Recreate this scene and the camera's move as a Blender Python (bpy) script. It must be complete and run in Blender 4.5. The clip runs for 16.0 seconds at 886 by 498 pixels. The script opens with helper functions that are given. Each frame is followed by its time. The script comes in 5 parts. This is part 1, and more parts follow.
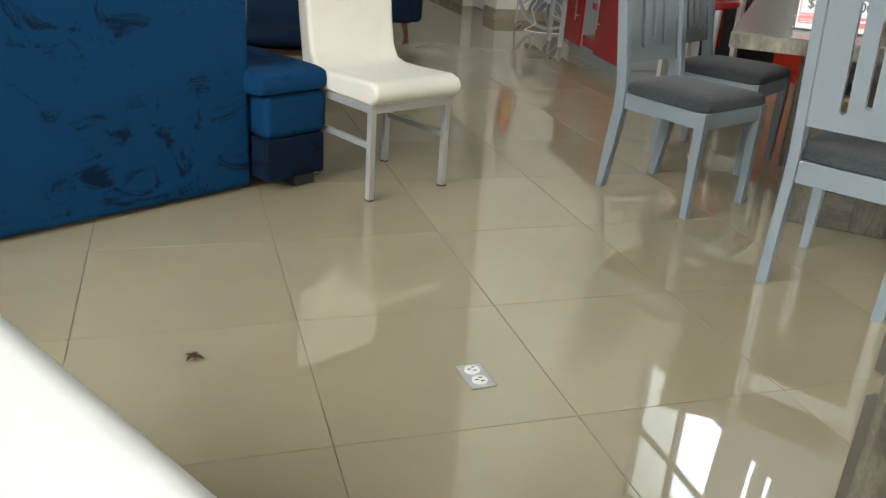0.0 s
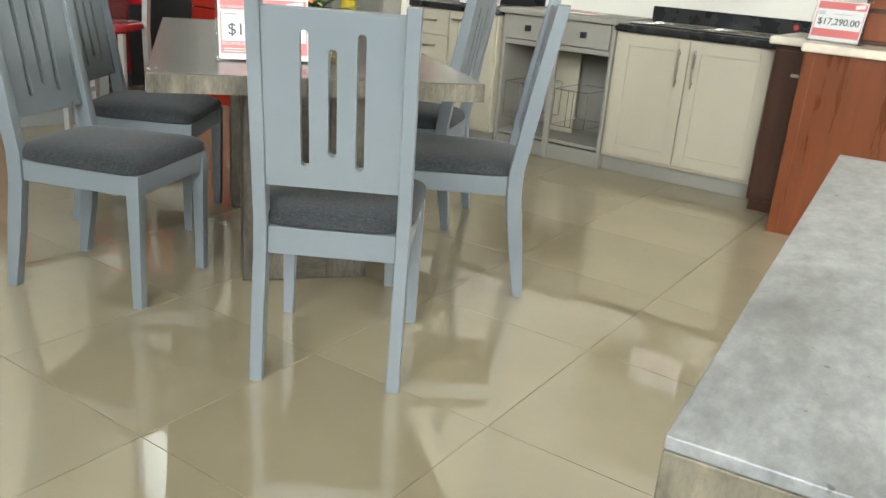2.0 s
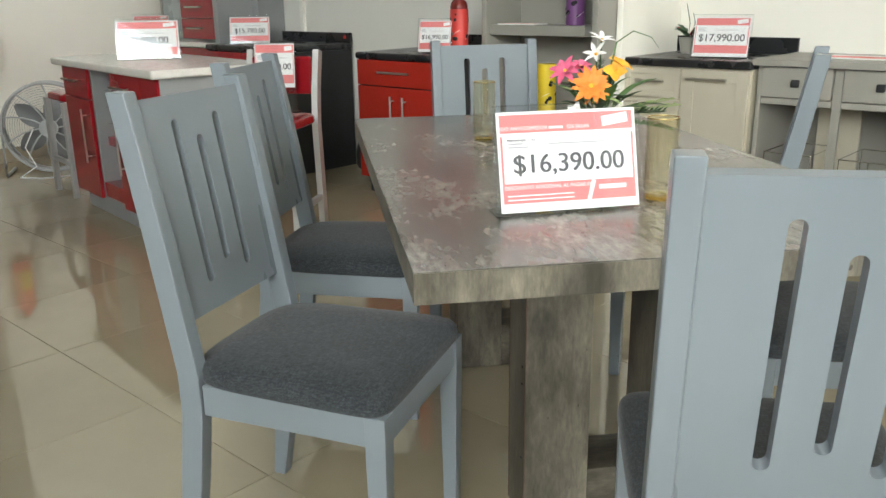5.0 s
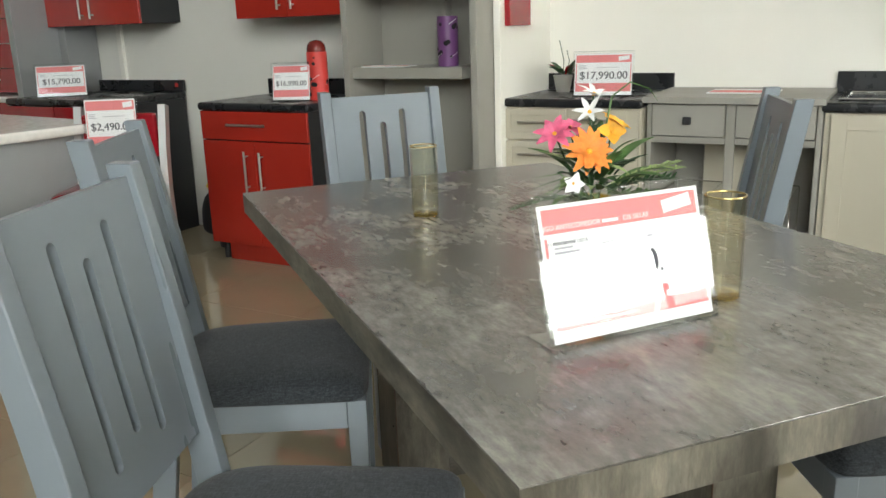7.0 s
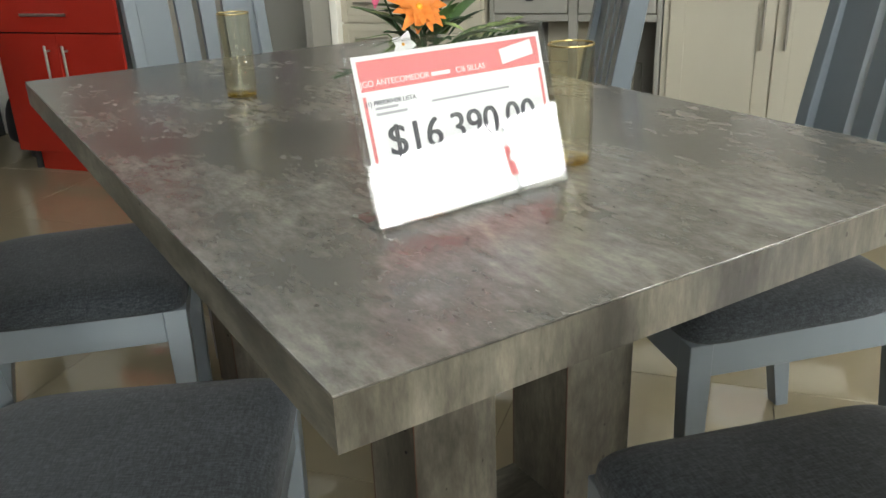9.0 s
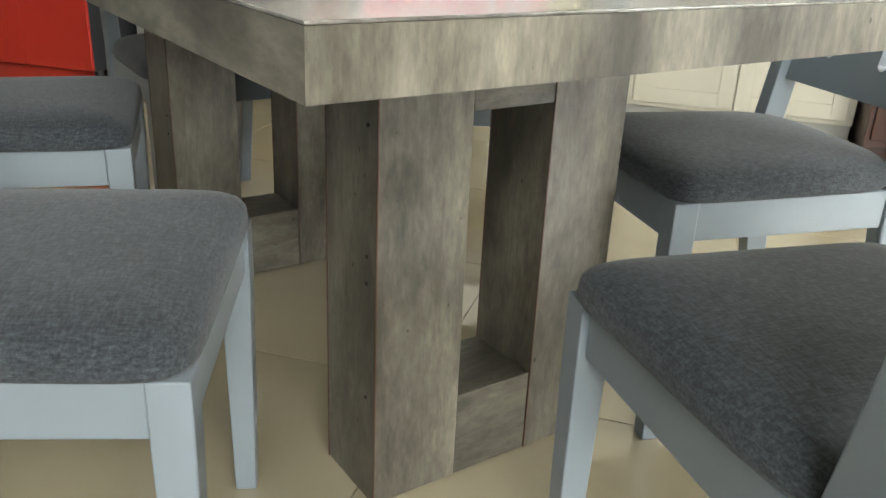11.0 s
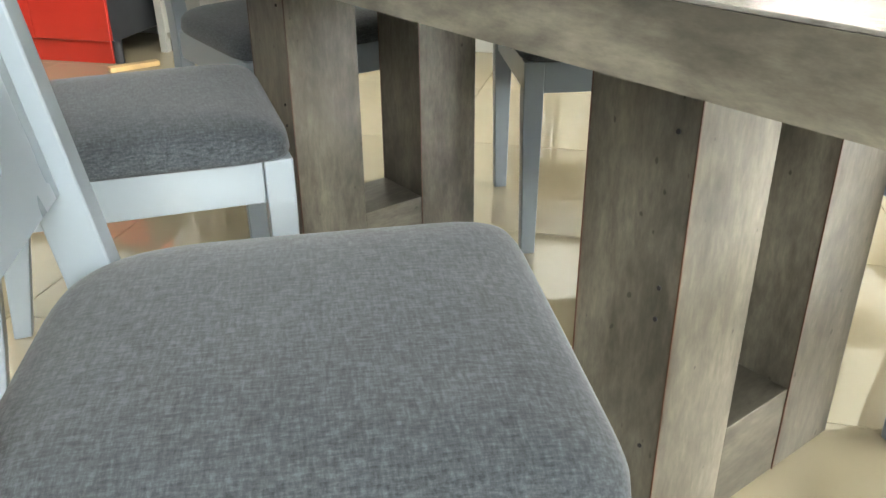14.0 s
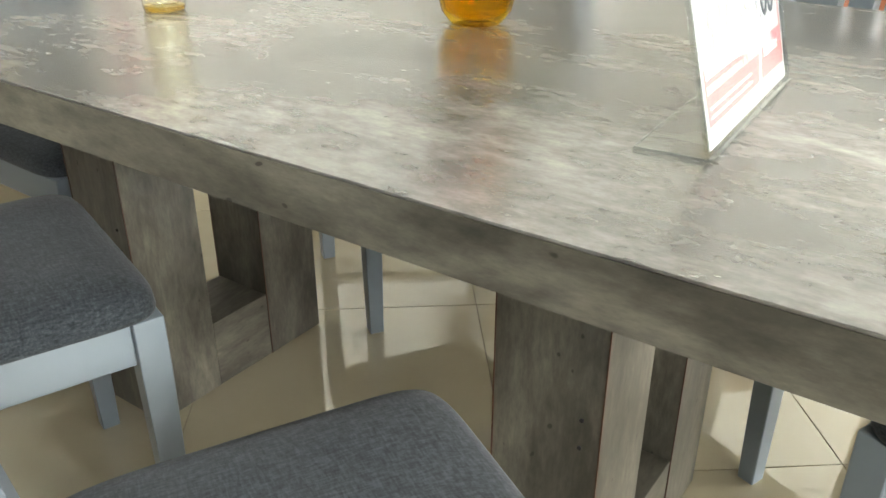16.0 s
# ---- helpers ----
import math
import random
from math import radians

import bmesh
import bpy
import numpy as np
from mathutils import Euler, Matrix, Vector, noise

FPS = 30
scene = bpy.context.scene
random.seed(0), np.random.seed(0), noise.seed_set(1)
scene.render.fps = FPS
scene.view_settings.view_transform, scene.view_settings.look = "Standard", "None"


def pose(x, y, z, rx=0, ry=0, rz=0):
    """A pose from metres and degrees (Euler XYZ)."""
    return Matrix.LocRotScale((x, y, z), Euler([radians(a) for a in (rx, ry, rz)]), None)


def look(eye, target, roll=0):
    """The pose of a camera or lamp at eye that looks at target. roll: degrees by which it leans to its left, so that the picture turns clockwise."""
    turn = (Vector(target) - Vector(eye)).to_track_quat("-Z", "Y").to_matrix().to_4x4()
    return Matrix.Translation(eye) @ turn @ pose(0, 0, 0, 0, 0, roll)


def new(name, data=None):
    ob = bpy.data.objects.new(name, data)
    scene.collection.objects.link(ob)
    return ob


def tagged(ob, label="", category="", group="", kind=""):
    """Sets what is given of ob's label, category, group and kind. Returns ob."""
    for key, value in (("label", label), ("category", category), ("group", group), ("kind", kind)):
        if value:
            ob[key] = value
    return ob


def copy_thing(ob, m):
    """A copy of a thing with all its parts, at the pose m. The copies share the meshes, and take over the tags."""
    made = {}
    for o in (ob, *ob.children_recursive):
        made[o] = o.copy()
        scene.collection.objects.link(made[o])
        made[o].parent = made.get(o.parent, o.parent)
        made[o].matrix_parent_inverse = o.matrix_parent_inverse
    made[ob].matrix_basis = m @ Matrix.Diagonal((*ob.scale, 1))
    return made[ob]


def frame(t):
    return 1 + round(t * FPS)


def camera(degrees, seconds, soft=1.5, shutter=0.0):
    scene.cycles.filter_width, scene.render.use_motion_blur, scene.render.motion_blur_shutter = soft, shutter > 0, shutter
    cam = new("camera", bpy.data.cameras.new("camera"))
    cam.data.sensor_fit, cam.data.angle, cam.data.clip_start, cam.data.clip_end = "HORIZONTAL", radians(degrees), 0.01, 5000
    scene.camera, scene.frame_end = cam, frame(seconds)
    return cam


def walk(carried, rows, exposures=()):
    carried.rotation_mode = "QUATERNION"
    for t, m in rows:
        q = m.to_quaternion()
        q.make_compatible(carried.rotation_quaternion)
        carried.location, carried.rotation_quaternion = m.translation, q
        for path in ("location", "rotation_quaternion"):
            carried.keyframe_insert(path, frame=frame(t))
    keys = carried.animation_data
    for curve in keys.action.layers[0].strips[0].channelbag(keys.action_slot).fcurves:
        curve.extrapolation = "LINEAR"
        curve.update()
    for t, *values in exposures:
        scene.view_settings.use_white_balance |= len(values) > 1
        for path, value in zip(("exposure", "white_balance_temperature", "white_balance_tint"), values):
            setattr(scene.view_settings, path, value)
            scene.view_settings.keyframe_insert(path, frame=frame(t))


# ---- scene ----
import collections
cam = camera(56.1, 16.0)
METRES, EYE, TILT, LEAN, TURN = 4.03, 1.128, 0.0, 0.0, 20.8
ROWS = [
    (0.0, 0.0, 0.0, 0.0, 1.57, -22.87, -3.72),
    (0.5, -0.0082, 0.0567, 0.004, -13.95, -21.88, -2.92),
    (1.0, 0.0089, 0.1007, -0.0042, -21.65, -21.62, -3.28),
    (1.5, 0.0368, 0.1359, -0.0029, -28.45, -20.61, -5.02),
    (2.0, 0.0526, 0.1778, -0.0025, -36.85, -19.33, -4.4),
    (2.5, 0.0523, 0.2467, 0.0012, -36.34, -18.08, -3.83),
    (3.0, 0.0659, 0.2946, -0.0005, -27.58, -16.31, -3.31),
    (5.5, 0.1081, 0.516, 0.0111, -31.2, -17.1, 2.01),
    (6.0, 0.1145, 0.5538, 0.0111, -34.89, -16.71, 1.18),
    (6.5, 0.105, 0.5999, 0.016, -38.54, -15.89, 1.64),
    (7.0, 0.1043, 0.6209, 0.0171, -42.75, -14.97, 1.85),
    (7.5, 0.1047, 0.6229, 0.0166, -45.8, -14.42, 1.31),
    (8.0, 0.1096, 0.6255, 0.0143, -47.77, -14.25, 1.25),
    (8.5, 0.1237, 0.6286, 0.0083, -51.64, -17.12, 1.48),
    (9.0, 0.1417, 0.641, -0.0062, -53.15, -22.03, 2.02),
    (9.5, 0.1466, 0.6493, -0.0271, -53.76, -22.08, 2.03),
    (10.0, 0.1373, 0.6461, -0.0503, -54.22, -21.78, 0.83),
    (12.5, 0.1488, 0.6676, -0.0783, -54.79, -23.8, -5.39),
    (13.0, 0.1274, 0.6944, -0.065, -55.44, -22.48, -3.49),
    (13.5, 0.1217, 0.7217, -0.0666, -56.24, -23.27, -1.2),
    (14.0, 0.1364, 0.7556, -0.0686, -58.04, -26.73, 0.46),
    (14.5, 0.1463, 0.7817, -0.0654, -62.11, -28.03, 0.13),
    (15.0, 0.1459, 0.8037, -0.0543, -67.8, -27.98, -0.76),
    (15.5, 0.141, 0.8144, -0.0435, -72.77, -27.74, -0.29),
    (16.0, 0.1413, 0.8013, -0.03, -75.3, -26.77, -0.04),
]
EXPOSURES = [(0.0, 0.3), (0.5, 0.62), (1.5, 0.52), (3.0, 0.55), (5.5, 0.5), (8.0, 0.22), (9.3, 0.1), (10.2, 0.45), (12.3, 1.55), (13.5, 1.7), (14.5, 2.15), (15.5, 1.85), (16.0, 1.25)]
walk(cam, [(t, pose(0, 0, EYE, TILT, LEAN, TURN) @ pose(METRES * x, METRES * y, METRES * z, 90 + pitch, roll, yaw)) for t, x, y, z, yaw, pitch, roll in ROWS], EXPOSURES)

LIGHT_FRONT, LIGHT_HIGH, LIGHT_SOUTH, SKY_GLOW = 45.0, 45.0, 520.0, 3.0
CHAIRS = [(-0.237, 4.352, -18), (0.344, 2.960, 71.5), (0.887, 3.543, 161), (0.895, 4.313, 148), (0.34, 4.87, 270)]

# ---- world, lights ----
K = pose(-0.65, 2.18, 0, 0, 0, -50.8)      # showroom axes: x along the kitchen wall, y towards it


def shop(s, d, z=0.0, rz=0.0):
    return K @ pose(s, d, z, 0, 0, rz)


world = bpy.data.worlds.new("sky")
scene.world = world
world.use_nodes = True
wn = world.node_tree.nodes
sky = wn.new("ShaderNodeTexSky")
sky.sky_type, sky.sun_disc = "NISHITA", False
sky.sun_elevation, sky.sun_rotation = radians(55), radians(200)
world.node_tree.links.new(sky.outputs[0], wn["Background"].inputs[0])
wn["Background"].inputs[1].default_value = 0.12


def area_lamp(name, m, w, h, watts, colour):
    lamp = bpy.data.lights.new(name, "AREA")
    lamp.shape, lamp.size, lamp.size_y, lamp.energy, lamp.color = "RECTANGLE", w, h, watts, colour
    ob = new(name, lamp)
    ob.matrix_world = m
    return ob


# daylight in the shopfront opening (it faces the room) and in the high window
area_lamp("shopfront_daylight", K @ look((6.6, 1.8, 1.75), (0, 1.8, 1.75)), 3.4, 0.8, LIGHT_FRONT, (0.98, 0.99, 0.91))
# added lamp behind an unseen window; lights chair backs and the kitchen wall
area_lamp("south_added_light", K @ look((3.1, -5.1, 3.8), (2.0, 0, 2.2)), 5.5, 3.4, LIGHT_SOUTH, (0.98, 0.99, 0.93))
area_lamp("high_window_daylight", K @ look((-4.1, 5.1, 4.75), (-4.1, 0, 3.6)), 3.6, 2.6, LIGHT_HIGH, (0.78, 0.90, 1.0))


# ---- materials ----
def nodes_of(name):
    m = bpy.data.materials.new(name)
    m.use_nodes = True
    n, l = m.node_tree.nodes, m.node_tree.links
    return m, n, l, n["Principled BSDF"]


def ramp(n, stops):
    r = n.new("ShaderNodeValToRGB")
    while len(r.color_ramp.elements) < len(stops):
        r.color_ramp.elements.new(0.5)
    for e, (p, c) in zip(r.color_ramp.elements, stops):
        e.position, e.color = p, (*c, 1)
    return r


def noise_tex(n, l, scale, detail=4, stretch=(1, 1, 1), rough=0.6, coords="Object", distort=0.0):
    co, mp, tx = n.new("ShaderNodeTexCoord"), n.new("ShaderNodeMapping"), n.new("ShaderNodeTexNoise")
    mp.inputs["Scale"].default_value = stretch
    tx.inputs["Scale"].default_value, tx.inputs["Detail"].default_value = scale, detail
    tx.inputs["Roughness"].default_value, tx.inputs["Distortion"].default_value = rough, distort
    l.new(co.outputs[coords], mp.inputs[0])
    l.new(mp.outputs[0], tx.inputs["Vector"])
    return tx


def bump(n, l, b, src, strength, distance=0.002):
    u = n.new("ShaderNodeBump")
    u.inputs["Strength"].default_value, u.inputs["Distance"].default_value = strength, distance
    l.new(src, u.inputs["Height"])
    l.new(u.outputs[0], b.inputs["Normal"])


def plain(name, colour, rough=0.5, metal=0.0, vary=0.12, scale=6.0, bumps=0.05, fine=180.0, coat=0.0, sheen=0.0, stretch=(1, 1, 1)):
    """Paint, plastic, metal, cloth: one colour with broad unevenness and a fine grain."""
    m, n, l, b = nodes_of(name)
    tx = noise_tex(n, l, scale, 5, stretch)
    c = Vector(colour)
    r = ramp(n, [(0.3, tuple(c * (1 - vary))), (0.7, tuple(c * (1 + vary)))])
    l.new(tx.outputs["Fac"], r.inputs[0])
    l.new(r.outputs[0], b.inputs["Base Color"])
    rr = ramp(n, [(0.3, (rough * 0.8,) * 3), (0.7, (min(1, rough * 1.2),) * 3)])
    l.new(tx.outputs["Fac"], rr.inputs[0])
    l.new(rr.outputs[0], b.inputs["Roughness"])
    b.inputs["Metallic"].default_value, b.inputs["Coat Weight"].default_value = metal, coat
    b.inputs["Sheen Weight"].default_value = sheen
    if bumps:
        g = noise_tex(n, l, fine, 2, stretch)
        bump(n, l, b, g.outputs["Fac"], bumps, 0.001)
    return m


def multiply(n, l, a, c, fac=1.0):
    mx = n.new("ShaderNodeMix")
    mx.data_type, mx.blend_type = "RGBA", "MULTIPLY"
    mx.inputs["Factor"].default_value = fac
    l.new(a, mx.inputs["A"])
    l.new(c, mx.inputs["B"])
    return mx.outputs["Result"]


def laminate(name, light, dark, stretch, rough=0.35, fine_gain=1.0, ior=1.5):
    """Weathered concrete-and-plank print: streaks along one axis, blotches, scuffs and small dark pits."""
    m, n, l, b = nodes_of(name)
    soft = tuple(0.40 + 0.60 * s for s in stretch)
    broad = noise_tex(n, l, 4.2, 8, soft, 0.67, distort=0.3)
    mid = tuple(a * 0.55 + c * 0.45 for a, c in zip(light, dark))
    r1 = ramp(n, [(0.36, dark), (0.50, mid), (0.64, light)])
    l.new(broad.outputs["Fac"], r1.inputs[0])
    streak = noise_tex(n, l, 14.0, 8, stretch, 0.76, distort=0.1)
    r2 = ramp(n, [(0.32, (0.55, 0.53, 0.50)), (0.50, (1.0, 1.0, 1.0)), (0.70, (1.38, 1.37, 1.33))])
    l.new(streak.outputs["Fac"], r2.inputs[0])
    col = multiply(n, l, r1.outputs[0], r2.outputs[0], 0.8)
    fine = noise_tex(n, l, 70.0, 5, tuple(0.15 + 0.85 * s for s in stretch), 0.7)
    g = 0.32 * fine_gain
    r3 = ramp(n, [(0.30, (1 - g,) * 3), (0.50, (1.0, 1.0, 1.0)), (0.70, (1 + g,) * 3)])
    l.new(fine.outputs["Fac"], r3.inputs[0])
    col = multiply(n, l, col, r3.outputs[0], 0.85)
    pits = noise_tex(n, l, 62.0, 1, tuple(0.6 + 0.4 * s for s in stretch), 0.4)
    r4 = ramp(n, [(0.205, (0.28, 0.25, 0.21)), (0.235, (1, 1, 1))])
    l.new(pits.outputs["Fac"], r4.inputs[0])
    col = multiply(n, l, col, r4.outputs[0], 0.9)
    wash = noise_tex(n, l, 8.0, 4, tuple(0.15 + 0.85 * v for v in stretch), 0.58)
    r5 = ramp(n, [(0.30, (0.78, 0.77, 0.76)), (0.50, (1, 1, 1)), (0.72, (1.35, 1.35, 1.33))])
    l.new(wash.outputs["Fac"], r5.inputs[0])
    col = multiply(n, l, col, r5.outputs[0], 0.9)
    l.new(col, b.inputs["Base Color"])
    b.inputs["IOR"].default_value = ior
    rr = ramp(n, [(0.3, (rough * 0.95,) * 3), (0.7, (rough * 1.06,) * 3)])
    l.new(streak.outputs["Fac"], rr.inputs[0])
    l.new(rr.outputs[0], b.inputs["Roughness"])
    bump(n, l, b, fine.outputs["Fac"], 0.004, 0.001)
    return m


def woven(name, dark, light):
    m, n, l, b = nodes_of(name)
    a = noise_tex(n, l, 300, 3, (1.0, 0.22, 1.0), 0.7)
    c = noise_tex(n, l, 300, 3, (0.22, 1.0, 1.0), 0.7)
    d = noise_tex(n, l, 7, 4)
    ad = n.new("ShaderNodeMath")
    ad.operation = "ADD"
    l.new(a.outputs["Fac"], ad.inputs[0])
    l.new(c.outputs["Fac"], ad.inputs[1])
    ad2 = n.new("ShaderNodeMath")
    ad2.operation = "MULTIPLY_ADD"
    ad2.inputs[1].default_value = 0.35
    l.new(d.outputs["Fac"], ad2.inputs[0])
    l.new(ad.outputs[0], ad2.inputs[2])
    half = n.new("ShaderNodeMath")
    half.operation = "MULTIPLY"
    half.inputs[1].default_value = 0.43
    l.new(ad2.outputs[0], half.inputs[0])
    r = ramp(n, [(0.38, dark), (0.51, tuple((p + q) / 2 for p, q in zip(dark, light))), (0.63, tuple(1.15 * q for q in light))])
    l.new(half.outputs[0], r.inputs[0])
    l.new(r.outputs[0], b.inputs["Base Color"])
    b.inputs["Roughness"].default_value = 0.9
    b.inputs["Sheen Weight"].default_value = 0.14
    b.inputs["Specular IOR Level"].default_value = 0.3
    bump(n, l, b, ad.outputs[0], 0.25, 0.001)
    return m


def velvet(name, dark, light):
    m, n, l, b = nodes_of(name)
    a = noise_tex(n, l, 4.0, 6, (1, 1, 1.6), 0.72, distort=1.4)
    s = noise_tex(n, l, 4.0, 4, (0.5, 0.5, 4.0), 0.6, distort=0.8)
    r = ramp(n, [(0.37, dark), (0.455, light), (1.0, tuple(v * 1.15 for v in light))])
    l.new(a.outputs["Fac"], r.inputs[0])
    r2 = ramp(n, [(0.27, (0.35, 0.38, 0.45)), (0.34, (1, 1, 1))])
    l.new(s.outputs["Fac"], r2.inputs[0])
    mx = n.new("ShaderNodeMix")
    mx.data_type, mx.blend_type = "RGBA", "MULTIPLY"
    mx.inputs["Factor"].default_value = 0.9
    l.new(r.outputs[0], mx.inputs["A"])
    l.new(r2.outputs[0], mx.inputs["B"])
    l.new(mx.outputs["Result"], b.inputs["Base Color"])
    b.inputs["Roughness"].default_value, b.inputs["Sheen Weight"].default_value = 0.85, 0.0
    b.inputs["Specular IOR Level"].default_value = 0.15
    bump(n, l, b, a.outputs["Fac"], 0.3, 0.006)
    return m


def tile_material():
    m, n, l, b = nodes_of("polished_porcelain")
    a = noise_tex(n, l, 1.8, 6)
    c = noise_tex(n, l, 40, 3)
    r = ramp(n, [(0.3, TILE_A), (0.7, TILE_B)])
    l.new(a.outputs["Fac"], r.inputs[0])
    info = n.new("ShaderNodeObjectInfo")
    hs = n.new("ShaderNodeHueSaturation")
    mr = n.new("ShaderNodeMapRange")
    mr.inputs["To Min"].default_value, mr.inputs["To Max"].default_value = 0.96, 1.04
    l.new(info.outputs["Random"], mr.inputs[0])
    l.new(mr.outputs[0], hs.inputs["Value"])
    l.new(r.outputs[0], hs.inputs["Color"])
    l.new(hs.outputs[0], b.inputs["Base Color"])
    rr = ramp(n, [(0.3, (0.008,) * 3), (0.75, (0.025,) * 3)])
    l.new(c.outputs["Fac"], rr.inputs[0])
    l.new(rr.outputs[0], b.inputs["Roughness"])
    b.inputs["IOR"].default_value = 2.1
    wave = noise_tex(n, l, 5, 2)
    bump(n, l, b, wave.outputs["Fac"], 0.03, 0.004)
    return m


def glass(name, colour, rough=0.0, ior=1.45):
    """Thin clear sheet: light goes straight through, tinted; the surface mirrors by Fresnel."""
    m, n, l, b = nodes_of(name)
    tr, gl, mx, lw = n.new("ShaderNodeBsdfTransparent"), n.new("ShaderNodeBsdfGlossy"), n.new("ShaderNodeMixShader"), n.new("ShaderNodeLayerWeight")
    tr.inputs[0].default_value, gl.inputs["Roughness"].default_value = (*colour, 1), rough
    pw, ma = n.new("ShaderNodeMath"), n.new("ShaderNodeMath")
    pw.operation, ma.operation = "POWER", "MULTIPLY_ADD"
    pw.inputs[1].default_value = 4.0
    f0 = ((ior - 1) / (ior + 1)) ** 2
    ma.inputs[1].default_value, ma.inputs[2].default_value = 0.85 - f0, f0
    l.new(lw.outputs["Facing"], pw.inputs[0])
    l.new(pw.outputs[0], ma.inputs[0])
    l.new(ma.outputs[0], mx.inputs[0])
    l.new(tr.outputs[0], mx.inputs[1])
    l.new(gl.outputs[0], mx.inputs[2])
    l.new(mx.outputs[0], n["Material Output"].inputs[0])
    return m


def glow(name, colour, strength):
    m, n, l, b = nodes_of(name)
    b.inputs["Base Color"].default_value = (*colour, 1)
    b.inputs["Emission Color"].default_value = (*colour, 1)
    b.inputs["Emission Strength"].default_value = strength
    return m


TILE_A, TILE_B = (0.325, 0.277, 0.184), (0.37, 0.317, 0.212)
M_TILE = tile_material()
M_GROUT = plain("grout", (0.20, 0.165, 0.115), 0.9)
M_WALL = plain("wall_paint", (0.82, 0.80, 0.72), 0.7, vary=0.03, scale=1.2, bumps=0.12, fine=90)
M_WALLG = plain("grey_wall_paint", (0.73, 0.72, 0.655), 0.7, vary=0.04, scale=1.0, bumps=0.12, fine=90)
M_SKIRT = plain("skirting_tile", (0.42, 0.36, 0.27), 0.25, vary=0.1, scale=4)
# unseen ceiling and rear walls below are kept dark to cut bounced light
M_CEIL = plain("low_bounce_ceiling_paint", (0.42, 0.41, 0.39), 0.8, vary=0.03)
M_WALLD = plain("low_bounce_brown_paint", (0.34, 0.32, 0.29), 0.8, vary=0.05, scale=1.0)
M_CHAIR = plain("blue_grey_lacquer", (0.186, 0.214, 0.237), 0.30, vary=0.05, scale=3, bumps=0.04, fine=60, stretch=(1, 1, 0.25))
M_SEAT = woven("charcoal_woven_cloth", (0.014, 0.017, 0.0195), (0.056, 0.063, 0.069))
M_TOP = laminate("weathered_concrete_top", (0.215, 0.200, 0.178), (0.076, 0.070, 0.061), (1.0, 0.30, 1.0), 0.25, 1.6, 2.1)
M_EDGE_LONG = laminate("weathered_edge_along", (0.212, 0.192, 0.148), (0.060, 0.053, 0.040), (1.0, 0.25, 1.3), 0.45)
M_EDGE_UP = laminate("weathered_edge_upright", (0.212, 0.192, 0.148), (0.060, 0.053, 0.040), (1.6, 1.6, 0.3), 0.45)
# edge laminate darkened: shade under the tabletop is put into the colour
M_PED_SHADED = laminate("shaded_weathered_pedestal", (0.132, 0.118, 0.091), (0.034, 0.030, 0.022), (1.5, 1.5, 0.3), 0.45)
M_PED_SHADED_ALONG = laminate("shaded_weathered_pedestal_across", (0.132, 0.118, 0.091), (0.034, 0.030, 0.022), (0.3, 1.5, 1.5), 0.45)
M_BLUE = velvet("blue_velvet", (0.0008, 0.010, 0.032), (0.0015, 0.034, 0.098))
M_NAVY = velvet("navy_velvet", (0.001, 0.004, 0.012), (0.003, 0.012, 0.032))
M_CREAM = plain("cream_leatherette", (0.66, 0.63, 0.56), 0.45, vary=0.04, scale=5, bumps=0.2, fine=140)
M_WHITE_UPH = plain("white_leatherette", (0.68, 0.68, 0.655), 0.4, vary=0.03, scale=4, bumps=0.15, fine=120)
M_SILVER = plain("silver_lacquer", (0.52, 0.52, 0.51), 0.35, 0.5, vary=0.05)
M_STEEL = plain("brushed_steel", (0.48, 0.455, 0.40), 0.38, 1.0, vary=0.02, scale=4, bumps=0)
M_DARKPULL = plain("dark_brown_metal", (0.11, 0.095, 0.08), 0.45, 0.3, vary=0.1)
M_CHROME = plain("chrome", (0.75, 0.74, 0.72), 0.12, 1.0, vary=0.04)
M_RED = plain("red_gloss_foil", (0.36, 0.024, 0.014), 0.22, vary=0.05, scale=3, bumps=0.02, coat=0.3)
M_WINE = plain("wine_red_gloss_foil", (0.28, 0.008, 0.014), 0.15, vary=0.05, scale=3, bumps=0.02, coat=0.4)
M_BLACK = plain("black_melamine", (0.018, 0.019, 0.021), 0.5, vary=0.1)
M_BLACKTOP = plain("black_postform_top", (0.016, 0.017, 0.019), 0.28, vary=0.06, scale=8)
M_GREYCAB = plain("grey_cabinet_paint", (0.30, 0.29, 0.255), 0.45, vary=0.05, scale=3, bumps=0.05, stretch=(1, 1, 0.3))
M_BEIGE = plain("beige_cabinet_paint", (0.48, 0.445, 0.35), 0.45, vary=0.04, scale=3, bumps=0.05, stretch=(1, 1, 0.3))
M_METALGREY = plain("grey_metallic_panel", (0.30, 0.31, 0.31), 0.42, 0.25, vary=0.03, stretch=(1, 1, 0.3))
M_WHITETOP = plain("white_stone_top", (0.68, 0.66, 0.61), 0.22, vary=0.05, scale=30)
M_MARBLE = plain("cream_marble_top", (0.66, 0.60, 0.50), 0.2, vary=0.1, scale=14)
M_WOOD = plain("red_brown_wood", (0.155, 0.042, 0.013), 0.3, vary=0.3, scale=5, bumps=0.05, stretch=(3, 3, 0.35), coat=0.3)
M_DARKWOOD = plain("dark_brown_wood", (0.055, 0.02, 0.010), 0.35, vary=0.3, scale=5, stretch=(3, 3, 0.35))
M_PAPER = plain("white_card", (0.85, 0.85, 0.84), 0.6, vary=0.015)
M_PINK = plain("printed_red", (0.78, 0.22, 0.22), 0.5, vary=0.04)
